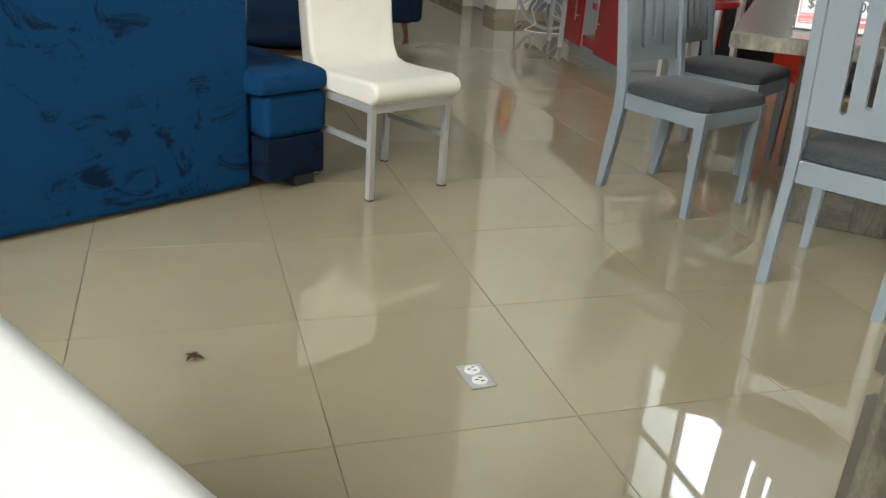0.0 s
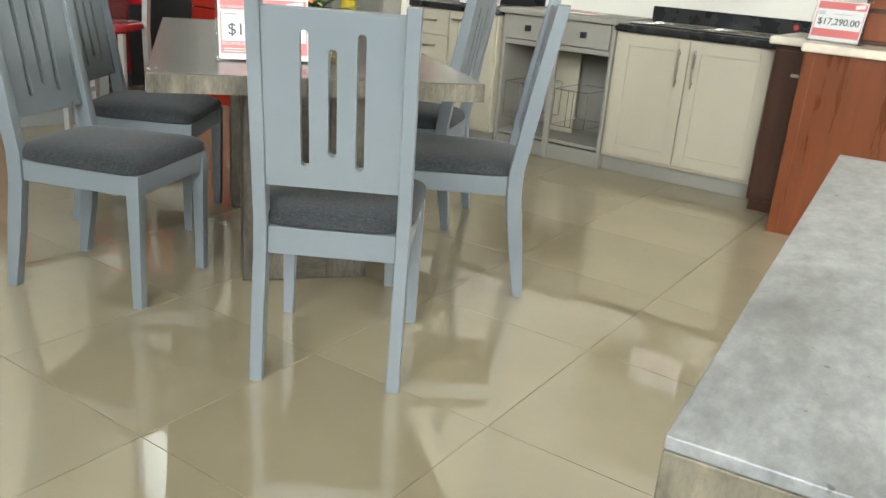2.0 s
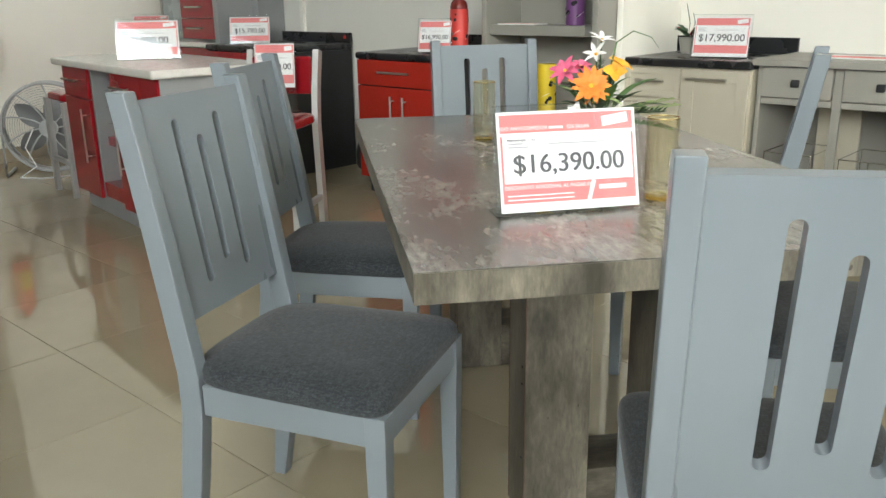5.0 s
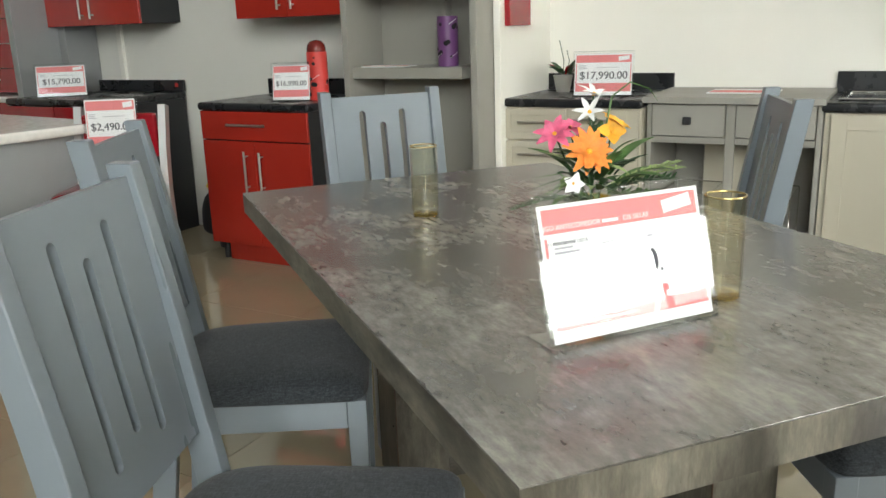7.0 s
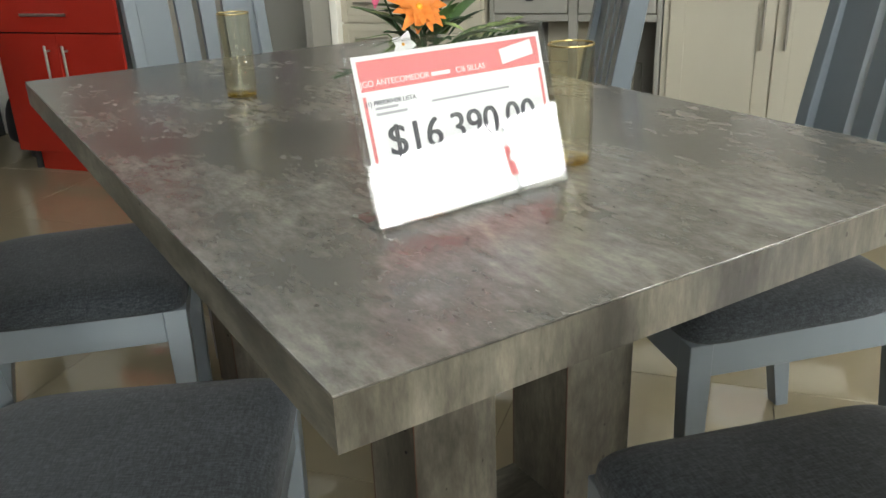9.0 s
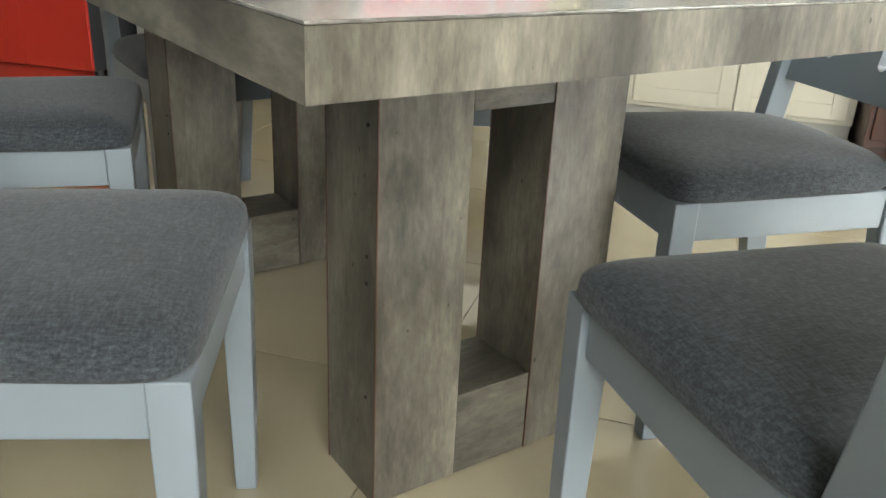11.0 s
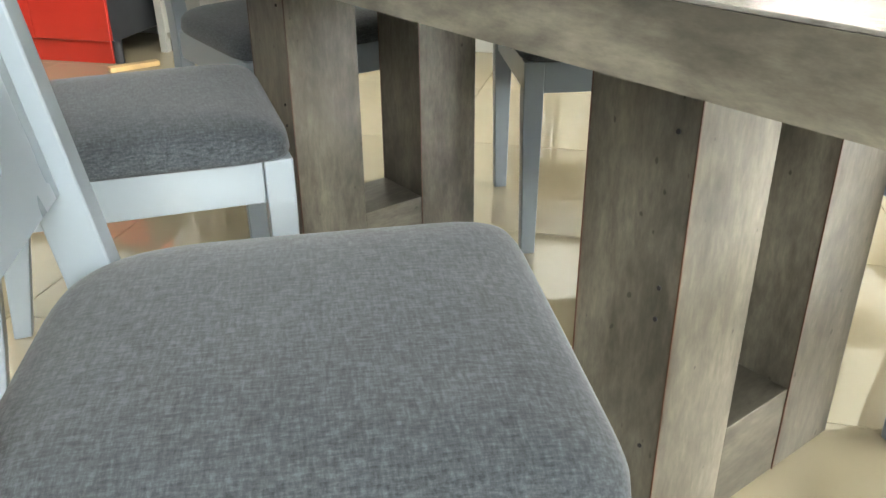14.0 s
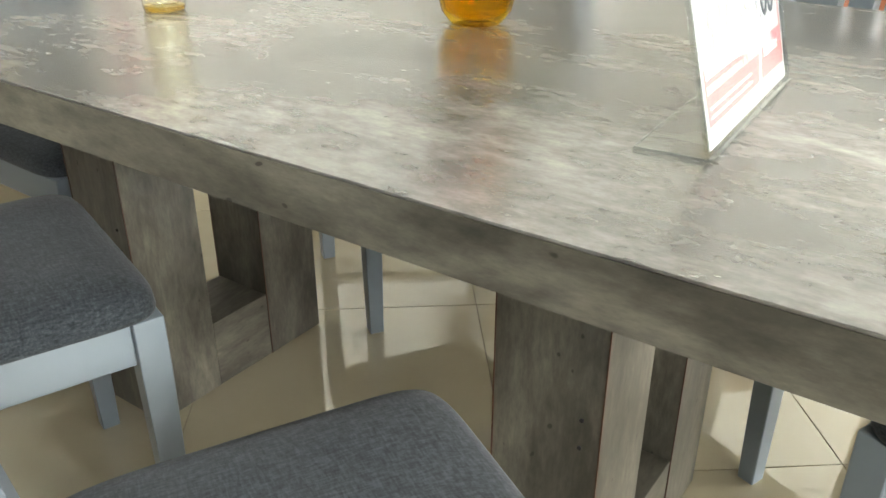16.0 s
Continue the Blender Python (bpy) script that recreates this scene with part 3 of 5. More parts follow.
def dining_chair(m):
    """Seat looks along +y; the origin lies on the floor in the middle between the four feet."""
    ch = thing("dining_chair", m, "blue-grey lacquered dining chair with three back slots and charcoal cloth seat", "chair", "chairs round the table")
    yb, yf, lean, rk = -0.225, 0.235, 0.092, 0.045
    for sx in (-1, 1):
        a, b = sorted((sx * 0.168, sx * 0.203))
        part("rear_leg", post(bmesh.new(), a, b, [(0, yb - 0.018, yb + 0.014), (0.20, yb + rk - 0.045, yb + rk + 0.005), (0.36, yb + rk - 0.024, yb + rk + 0.026), (0.45, yb + rk - 0.024, yb + rk + 0.026),
                                                (0.72, yb + rk - 0.066, yb + rk - 0.018), (CH, yb + rk - 0.022 - lean, yb + rk + 0.020 - lean)]), M_CHAIR, ch)
        f0, f1 = sorted((sx * 0.176, sx * 0.216))
        g0, g1 = sorted((sx * 0.182, sx * 0.213))
        bm = bmesh.new()
        rings = [[bm.verts.new(c) for c in ((x0, y0, z), (x1, y0, z), (x1, y1, z), (x0, y1, z))]
                 for z, x0, x1, y0, y1 in ((0, g0, g1, yf - 0.018, yf + 0.013), (0.35, f0, f1, yf - 0.022, yf + 0.020), (0.433, f0, f1, yf - 0.022, yf + 0.020))]
        for p, q in zip(rings, rings[1:]):
            for k in range(4):
                bm.faces.new((p[k], p[(k + 1) % 4], q[(k + 1) % 4], q[k]))
        bm.faces.new(rings[0][::-1])
        bm.faces.new(rings[-1])
        bmesh.ops.bevel(bm, geom=bm.edges[:], offset=0.0025, segments=2, affect="EDGES", profile=0.5)
        part("front_leg", bm, M_CHAIR, ch)
        rail = one_box(-0.011, 0.011, yb + rk + 0.03, yf - 0.0225, 0.366, 0.432)
        part("side_rail", rail, M_CHAIR, ch, at=pose(sx * 0.192, 0, 0, 0, 0, sx * -1.2))
    part("front_rail", one_box(-0.1755, 0.1755, yf - 0.010, yf + 0.014, 0.366, 0.432), M_CHAIR, ch)
    part("rear_rail", one_box(-0.1675, 0.1675, yb + rk - 0.012, yb + rk + 0.012, 0.353, 0.428), M_CHAIR, ch)
    ang = math.degrees(math.atan2(lean - 0.014, CH - 0.52))
    zl = CH - 0.016
    back = slab_with_holes([(-0.1675, 0.545), (0.1675, 0.545), (0.1675, zl), (-0.1675, zl)],
                           [slot(-0.068, 0.602, 0.942, 0.0105), slot(0, 0.632, 0.902, 0.0105), slot(0.068, 0.602, 0.942, 0.0105)], 0.022)
    part("backrest", back, M_CHAIR, ch, "backrest panel with three rounded slots", smooth=30, at=pose(0, yb + rk - 0.027, 0.52, ang, 0, 0) @ pose(0, 0, -0.52))
    part("seat", cushion(bmesh.new(), 0.450, 0.462, 0.050, 0.20, 0.58, (0, 0.028, 0.441), nu=72, nv=18, taper=0.08, rear=0.46), M_SEAT, ch, "padded charcoal cloth seat", smooth=60)
    return ch


def facing(x, y, heading):
    """Pose with +y turned to the compass direction heading, in degrees from +x."""
    return pose(x, y, 0, 0, 0, heading - 90)


chair_a = dining_chair(facing(-0.335, 3.600, -29))
for x, y, h in CHAIRS:
    copy_thing(chair_a, facing(x, y, h))

# ---- things on the table ----


def price_sign(m, price, w=0.215, h=0.155, tilt=14, full=False, label="clear acrylic stand with a red and white price card", low=0.008):
    """L-shaped acrylic holder. Origin at the middle of the lower front edge; the card looks along -y."""
    sg = thing("price_sign", m, label, "sign", "price signs")
    lean = pose(0, 0, 0, -tilt, 0, 0)
    part("foot", one_box(-w / 2, w / 2, 0.0, 0.065, 0.0, 0.003, bevel=0.0008), M_ACRYL, sg, "clear acrylic foot")
    part("holder", one_box(-w / 2, w / 2, -0.0010, 0.0002, 0.003, h, bevel=0.0003), M_ACRYL, sg, "clear acrylic front sheet", at=lean)
    part("holder", one_box(-w / 2 + 0.009, w / 2 - 0.009, 0.0035, 0.0045, 0.009, h - 0.010, bevel=0.0002), M_ACRYL, sg, "clear acrylic rear sheet", at=lean)
    part("holder_edge", one_box(-w / 2, w / 2, -0.0008, 0.0048, h - 0.0002, h + 0.0018, bevel=0.0005), M_ACRYLEDGE, sg, "bright polished acrylic edge", at=lean)
    for sx in (-1, 1):
        part("holder_edge", one_box(sx * w / 2 - 0.0010, sx * w / 2 + 0.0010, -0.0008, 0.0048, 0.003, h, bevel=0.0005), M_ACRYLEDGE, sg, at=lean)
    part("holder_edge", one_box(-w / 2, w / 2, -0.0015, 0.0015, 0.0001, 0.0034, bevel=0.0005), M_ACRYLEDGE, sg)
    for sx in (-1, 1):
        part("foot_edge", one_box(sx * w / 2 - 0.0008, sx * w / 2 + 0.0008, 0.001, 0.065, 0.0002, 0.0036, bevel=0.0004), M_ACRYLEDGE, sg)
    part("foot_edge", one_box(-w / 2, w / 2, 0.0642, 0.0658, 0.0002, 0.0036, bevel=0.0004), M_ACRYLEDGE, sg)
    cw, c0, c1 = w / 2 - 0.0075, low, h - 0.011
    card = part("card", one_box(-cw, cw, 0.0019, 0.0026, c0, c1, bevel=0), M_PAPER, sg, "printed white card", at=lean)
    ch_ = c1 - c0

    def band(x0, x1, z0, z1, mat, name="print"):
        part(name, one_box(x0 * cw, x1 * cw, 0.00165, 0.00185, c0 + z0 * ch_, c0 + z1 * ch_, bevel=0), mat, card)
    band(-0.96, 0.96, 0.79, 0.97, M_PINK, "red_band")
    band(-0.96, 0.96, 0.09, 0.29, M_PINK, "red_band")
    band(-0.96, -0.93, 0.29, 0.76, M_PINK, "red_edge")
    band(0.93, 0.96, 0.29, 0.76, M_PINK, "red_edge")
    part("logo", one_box(-0.19 * cw, 0.19 * cw, 0.0013, 0.00155, -0.05 * ch_, 0.05 * ch_, bevel=0), M_PAPER, card, "plain white logo tab",
         at=pose(0.70 * cw, 0, c0 + 0.89 * ch_, 0, -8, 0))
    up = pose(0, 0.0014, c0 + 0.47 * ch_, 90, 0, 0)
    size = min(ch_ * 0.265, cw * 3.75 / len(price))
    letters("price_text", price, size, M_INK, card, up, 1.0)
    letters("price_text", price, size, M_INK, card, pose(ch_ * 0.008, -0.00005, 0) @ up, 1.0)
    for k in range(3):
        band(-0.86, -0.86 + (0.30, 0.22, 0.26)[k], 0.64 + 0.035 * k, 0.655 + 0.035 * k, M_INKLIGHT, "printed_line")
    band(-0.30, 0.55, 0.665, 0.678, M_INKLIGHT, "printed_line")
    if full:
        letters("offer_text", "DESCUENTO ADICIONAL AL PAGAR EN", ch_ * 0.052, M_PAPER, card, pose(-0.30 * cw, 0.0014, c0 + 0.245 * ch_, 90, 0, 0))
        letters("list_text", "(1) PRECIO DE LISTA", ch_ * 0.040, M_INK, card, pose(-0.70 * cw, 0.0014, c0 + 0.715 * ch_, 90, 0, 0))
        letters("heading_text", "JGO ANTECOMEDOR", ch_ * 0.052, M_PAPER, card, pose(-0.62 * cw, 0.0014, c0 + 0.832 * ch_, 90, 0, 0))
        letters("heading_text", "C/6 SILLAS", ch_ * 0.052, M_PAPER, card, pose(0.16 * cw, 0.0014, c0 + 0.832 * ch_, 90, 0, 0))
        part("print", one_box(-0.26 * cw, -0.06 * cw, 0.0013, 0.0015, c0 + 0.82 * ch_, c0 + 0.845 * ch_, bevel=0), M_PAPER, card, "bar of small white print")
        for k in range(2):
            part("print", one_box(-0.9 * cw, 0.05 * cw, 0.0013, 0.0015, c0 + (0.12 + 0.04 * k) * ch_, c0 + (0.132 + 0.04 * k) * ch_, bevel=0), M_PAPER, card)
        part("print", one_box(0.42 * cw, 0.82 * cw, 0.0013, 0.0015, c0 + 0.19 * ch_, c0 + 0.235 * ch_, bevel=0), M_PAPER, card)
        part("print", one_box(-0.004, 0.004, 0.0013, 0.0015, -0.12 * ch_, 0.12 * ch_, bevel=0), M_PAPER, card, at=pose(0.30 * cw, 0, c0 + 0.17 * ch_, 0, 18, 0))
    return sg


price_sign(pose(0.165, 3.418, TZ, 0, 0, 3.5), "$16,390.00", 0.292, 0.208, 15, True, "clear acrylic stand with red and white price card on table")


def tumbler(m, label):
    t = thing("tumbler", m, label, "glass", "tumblers on the table")
    r, h = 0.032, 0.165
    prof = [(r * 0.86, 0), (r * 0.95, 0.004), (r, 0.02), (r, h), (r - 0.0022, h), (r - 0.0024, 0.016), (r * 0.7, 0.012)]
    part("body", lathe(bmesh.new(), prof, 40), M_AMBER, t, "pale amber glass", smooth=40)
    part("base", lathe(bmesh.new(), [(r * 0.80, 0.0005), (r * 0.9, 0.003), (r * 0.9, 0.008), (r * 0.8, 0.0095)], 32), M_BASEGLASS, t, "thick amber glass base", smooth=40)
    bm = bmesh.new()
    n = 40
    tube(bm, [((r - 0.0011) * math.cos(i * math.tau / n), (r - 0.0011) * math.sin(i * math.tau / n), h) for i in range(n + 1)], 0.0016, 6)
    part("lip", bm, M_LIP, t, "gilded glass lip", smooth=60)
    return t


tumbler(pose(0.17, 4.285, TZ), "tall pale amber glass tumbler on the grey table")
tumbler(pose(0.37, 3.495, TZ), "tall pale amber glass tumbler beside the price card")

random.seed(7)
VX, VY = 0.36, 3.86
vase = thing("flower_vase", pose(VX, VY, TZ), "round ribbed yellow glass vase with artificial flowers", "vase")
prof = [(0.030, 0), (0.036, 0.003), (0.048, 0.018), (0.055, 0.045), (0.052, 0.070), (0.040, 0.090), (0.036, 0.10), (0.033, 0.10), (0.037, 0.09), (0.048, 0.068), (0.051, 0.045), (0.044, 0.02), (0.030, 0.010)]
part("bowl", lathe(bmesh.new(), prof, 48, lobes=12, depth=0.05), M_YGLASS, vase, "ribbed yellow glass bowl", smooth=50)


def petal(bm, c, d, up, ln, wd, curl=0.25, n=5):
    """A tapered, cupped leaf or petal from c along d."""
    d, up = Vector(d).normalized(), Vector(up)
    sd = d.cross(up).normalized()
    up = sd.cross(d)
    rows = []
    for i in range(n + 1):
        f = i / n
        w = wd * math.sin(math.pi * min(0.97, 0.12 + 0.86 * f)) ** 0.8
        p = Vector(c) + d * ln * f + up * curl * ln * (f - 1.3 * f * f)
        rows.append([bm.verts.new(p + sd * w * k + up * abs(k) * w * 0.35) for k in (-0.5, 0, 0.5)])
    for a, b in zip(rows, rows[1:]):
        for k in (0, 1):
            bm.faces.new((a[k], a[k + 1], b[k + 1], b[k]))


def flower(parent, c, axis, material, petals, ln, wd, layers=2, name="flower", label=""):
    bm = bmesh.new()
    ax = Vector(axis).normalized()
    q = ax.to_track_quat("Z", "Y")
    for lay in range(layers):
        for k in range(petals):
            a = math.tau * (k + 0.5 * lay) / petals + random.uniform(-0.12, 0.12)
            open_ = 0.25 + 0.55 * lay / max(1, layers - 1) if layers > 1 else 0.45
            d = q @ Vector((math.cos(a), math.sin(a), open_))
            petal(bm, c, d, ax, ln * (1 - 0.25 * lay) * random.uniform(0.9, 1.1), wd, 0.3)
    fl = part(name, bm, material, parent, label, smooth=60)
    bm = bmesh.new()
    bmesh.ops.create_icosphere(bm, subdivisions=1, radius=ln * 0.13, matrix=Matrix.Translation(Vector(c) + ax * ln * 0.12))
    part("flower_centre", bm, M_PETALY, fl)
    bm = bmesh.new()
    tube(bm, [Vector((0, 0, 0.03)), Vector(c) * 0.5 + Vector((0, 0, 0.02)), Vector(c)], 0.0018, 6)
    part("stem", bm, M_LEAFDARK, parent)


# directions below are in the vase's own axes: x to the right of one who looks along the table
flower(vase, (-0.030, -0.030, 0.192), (-0.10, -0.85, 0.5), M_ORANGE, 13, 0.052, 0.019, 3, label="large orange artificial dahlia")
flower(vase, (-0.080, 0.005, 0.225), (-0.5, -0.5, 0.6), M_PETALP, 8, 0.040, 0.017, 2, label="pink artificial flower")
flower(vase, (-0.040, 0.02, 0.232), (0.1, -0.4, 0.8), M_PETALP, 7, 0.032, 0.016, 2, label="pink artificial flower")
flower(vase, (0.050, 0.01, 0.232), (0.35, -0.3, 0.8), M_PETALY, 5, 0.038, 0.030, 1, label="amber artificial flower")
flower(vase, (0.040, 0.0, 0.222), (-0.2, -0.7, 0.3), M_PETALY, 4, 0.030, 0.026, 1, label="amber artificial flower")
flower(vase, (0.008, 0.015, 0.292), (0.1, -0.3, 0.9), M_PETALW, 6, 0.036, 0.012, 1, label="white artificial lily")
flower(vase, (-0.008, 0.0, 0.262), (-0.5, -0.5, 0.6), M_PETALW, 6, 0.033, 0.011, 1, label="white artificial lily")
flower(vase, (-0.070, -0.045, 0.140), (-0.3, -0.9, 0.1), M_PETALW, 5, 0.022, 0.017, 1, label="small white flower")
for k in range(46):
    a, el = random.uniform(0, math.tau), random.uniform(-0.1, 0.9)
    d = Vector((math.cos(a), math.sin(a) * 0.8, el))
    bm = bmesh.new()
    petal(bm, Vector((0, 0, random.uniform(0.10, 0.17))) + d * random.uniform(0.01, 0.05), d, (0, 0, 1), random.uniform(0.035, 0.075), random.uniform(0.012, 0.028), random.uniform(0.1, 0.5), 5)
    part("leaf", bm, (M_LEAFDARK, M_LEAF, M_LEAFDARK, M_LEAFPALE)[k % 4] if k % 7 else M_LEAF, vase, smooth=60)
for i, (d, ln, mat) in enumerate((((0.8, 0.1, 0.55), 0.13, M_LEAF), ((0.9, -0.2, 0.25), 0.12, M_LEAF), ((-0.2, -0.8, 0.2), 0.09, M_LEAFDARK), ((0.5, -0.7, 0.3), 0.10, M_LEAF),
                                  ((-0.7, -0.3, 0.4), 0.08, M_LEAFDARK), ((0.35, 0.4, 0.8), 0.11, M_LEAFDARK), ((-0.5, 0.5, 0.5), 0.11, M_LEAF), ((0.1, -0.6, 0.7), 0.08, M_LEAF))):
    bm = bmesh.new()
    petal(bm, Vector(d) * 0.05 + Vector((0, 0, 0.11)), d, (0, 0, 1), ln, 0.032, 0.3, 7)
    part("leaf", bm, mat, vase, smooth=60)
for d, ln, mat, w in (((1.0, -0.05, 0.34), 0.19, M_LEAFPALE, 0.017), ((0.95, -0.25, 0.50), 0.17, M_LEAFPALE, 0.017), ((1.0, -0.3, 0.10), 0.15, M_LEAF, 0.022), ((0.05, 0.1, 1.0), 0.15, M_LEAFDARK, 0.022), ((0.75, -0.4, 0.35), 0.14, M_LEAFDARK, 0.030), ((-0.8, -0.4, 0.05), 0.13, M_LEAFDARK, 0.026), ((-0.9, 0.1, 0.10), 0.14, M_LEAFDARK, 0.02)):
    bm = bmesh.new()
    dv = Vector(d).normalized()
    base = Vector((0, 0, 0.10)) + dv * 0.03
    sd = dv.cross(Vector((0, 0, 1))).normalized() if abs(dv.z) < 0.95 else Vector((1, 0, 0))
    for k in range(26):
        c = base + dv * ln * k / 26 - Vector((0, 0, 0.03)) * (k / 26) ** 2
        for sg_ in (-1, 1):
            petal(bm, c, sd * sg_ + dv * 0.7 + Vector((0, 0, random.uniform(-0.3, 0.5))), (0, 0, 1), w * (1.1 - 0.5 * k / 26), 0.0065, 0.1, 2)
    tube(bm, [base, base + dv * ln * 0.5 - Vector((0, 0, 0.008)), base + dv * ln - Vector((0, 0, 0.03))], 0.0012, 5)
    part("fern_sprig", bm, mat, vase)
for k in range(7):
    a = 2.4 + 0.25 * k
    bm = bmesh.new()
    e = Vector((math.cos(a) * 0.14, math.sin(a) * 0.10 - 0.03, 0.10 + 0.025 * (k % 3)))
    tube(bm, [Vector((0, 0, 0.09)), e * 0.55 + Vector((0, 0, 0.07)), e], lambda f: 0.0018 * (1.1 - f), 5)
    part("grass_blade", bm, M_LEAFDARK if k % 2 else M_LEAF, vase)
bm = bmesh.new()
tube(bm, [(0.02, 0, 0.2), (0.04, 0, 0.29), (0.08, 0, 0.315), (0.125, 0, 0.30), (0.145, 0, 0.275)], lambda f: 0.002 * (1.2 - f), 6)
part("tendril", bm, M_LEAF, vase)

# ---- kitchen units along the wall ----


def shaker(parent, x0, x1, z0, z1, y, mat, name="door", rail=0.055):
    """A framed front that looks along -y: four rails round a sunk panel."""
    d = part(name, one_box(x0 + rail, x1 - rail, y - 0.010, y, z0 + rail, z1 - rail, bevel=0), mat, parent)
    for a, b, c, e in ((x0, x0 + rail, z0, z1), (x1 - rail, x1, z0, z1), (x0 + rail, x1 - rail, z0, z0 + rail), (x0 + rail, x1 - rail, z1 - rail, z1)):
        part("frame_rail", one_box(a, b, y - 0.018, y, c, e, bevel=0.0015), mat, d)
    return d


def slab_front(parent, x0, x1, z0, z1, y, mat, name="door"):
    return part(name, one_box(x0, x1, y - 0.018, y, z0, z1, bevel=0.003), mat, parent)


def postform(parent, x0, x1, y0, y1, z, mat, splash=0.085):
    part("countertop", one_box(x0, x1, y0, y1, z - 0.04, z, bevel=0.014, seg=4), mat, parent, "black countertop with a rounded front edge")
    if splash:
        part("splashback", one_box(x0, x1, y1 - 0.022, y1, z + 0.0005, z + splash, bevel=0.003), mat, parent)


def carcass(parent, w, d, z0, z1, mat, back=None):
    for a, b in ((0, 0.018), (w - 0.018, w)):
        part("side_panel", one_box(a, b, 0, d, z0, z1, bevel=0.001), mat, parent)
    part("base_panel", one_box(0.018, w - 0.018, 0, d, z0, z0 + 0.018, bevel=0.001), mat, parent)
    part("back_panel", one_box(0.018, w - 0.018, d - 0.01, d, z0 + 0.018, z1, bevel=0), back or mat, parent)


# red base unit with black sides
u = thing("base_cabinet", shop(-3.40, 3.57), "red kitchen base cabinet with black sides and black countertop", "cabinet", "kitchen cabinets")
carcass(u, 0.70, 0.57, 0.10, 0.815, M_BLACK)
postform(u, -0.012, 0.712, -0.025, 0.575, 0.855, M_BLACKTOP)
dr = slab_front(u, 0.0, 0.70, 0.665, 0.812, 0, M_RED, "drawer")
bar_handle(dr, (0.20, -0.045, 0.745), (0.45, -0.045, 0.745), (0, -0.03, 0))
for x0, x1, hx in ((0.0, 0.349, 0.30), (0.351, 0.70, 0.40)):
    dd = slab_front(u, x0, x1, 0.105, 0.66, 0, M_RED)
    bar_handle(dd, (hx, -0.045, 0.40), (hx, -0.045, 0.61), (0, -0.03, 0))
part("plinth", one_box(0.07, 0.66, 0.035, 0.052, 0.0, 0.10), M_RED, u)
for x in (0.03, 0.67):
    part("foot", cyl(bmesh.new(), (x, 0.06, 0), (x, 0.06, 0.10), 0.02), M_RUBBER, u)
    part("foot", cyl(bmesh.new(), (x, 0.5, 0), (x, 0.5, 0.10), 0.02), M_RUBBER, u)

# black-sided unit with splashback
u = thing("base_cabinet", shop(-4.97, 3.54), "wine red kitchen base cabinet with tall black side and black worktop", "cabinet", "kitchen cabinets")
carcass(u, 0.87, 0.60, 0.0, 0.82, M_BLACK)
postform(u, -0.01, 0.872, -0.02, 0.61, 0.86, M_BLACKTOP, 0.07)
for x0, x1 in ((0.0, 0.43), (0.435, 0.868)):
    dd = slab_front(u, x0, x1, 0.10, 0.815, 0, M_WINE)
    bar_handle(dd, (x1 - 0.06 if x0 == 0 else x0 + 0.06, -0.045, 0.5), (x1 - 0.06 if x0 == 0 else x0 + 0.06, -0.045, 0.7), (0, -0.03, 0))
bm = bmesh.new()
lathe(bm, [(0.014, 0), (0.014, 0.0015)], 20)
part("sticker", bm, M_REDTIN, u, "small red round sticker", at=pose(0.82, 0.586, 0.90, 90, 0, 0))


def upper(s, w, mat_side, name_label):
    uc = thing("wall_cabinet", shop(s, 3.87), name_label, "cabinet", "wall cabinets")
    part("body", one_box(0, w, 0.0, 0.30, 1.275, 1.90, bevel=0.002), mat_side, uc, "black carcass")
    for x0, x1, hx in ((0.001, w / 2 - 0.001, w / 2 - 0.045), (w / 2 + 0.001, w - 0.001, w / 2 + 0.045)):
        dd = slab_front(uc, x0, x1, 1.272, 1.90, 0, M_RED)
        bar_handle(dd, (hx, -0.045, 1.31), (hx, -0.045, 1.50), (0, -0.03, 0))


upper(-4.97, 0.87, M_BLACK, "red wall cabinet with a black side and bar handles")
upper(-3.36, 0.70, M_BLACK, "red wall cabinet with bar handles")
solo("notice", one_box(-4.66, -4.30, 4.150, 4.152, 1.33, 1.60, bevel=0), M_PAPER, K, "white paper notice on the wall", "notice")
solo("conduit", one_box(-4.66, -4.62, 4.145, 4.169, 0.0, 1.28), M_WALL, K, "white plastic cable conduit on the wall", "conduit", kind="structure")

# shelf unit
u = thing("shelf_unit", shop(-2.66, 3.83), "tall grey painted open shelf unit", "shelf")
for x0, x1 in ((0, 0.035), (0.72, 0.755)):
    part("side_panel", one_box(x0, x1, 0, 0.335, 0.0, 2.0), M_GREYCAB, u)
part("back_panel", one_box(0.035, 0.72, 0.32, 0.335, 0.0, 2.0, bevel=0), M_GREYCAB, u)
for z, x1, deep in ((0.33, 0.72, 0.0), (0.955, 0.66, 0.03), (1.36, 0.72, 0.02), (1.78, 0.72, 0.02)):
    part("shelf", one_box(0.0355, x1 - 0.0005, deep, 0.3195, z, z + 0.055), M_GREYCAB, u)
part("shelf", one_box(0.0355, 0.7195, 0.01, 0.3195, 0.06, 0.085), M_GREYCAB, u)
part("plinth", one_box(0.0355, 0.7195, 0.03, 0.05, 0.0, 0.06), M_BLACK, u)
part("divider", one_box(0.44, 0.46, 0.25, 0.3195, 1.011, 1.359), M_GREYCAB, u)
solo("pilaster", one_box(-1.90, -1.865, 4.0, 4.639, 0, 3.8), M_WALL, K, "pale painted return of the wall step", "trim", kind="structure")


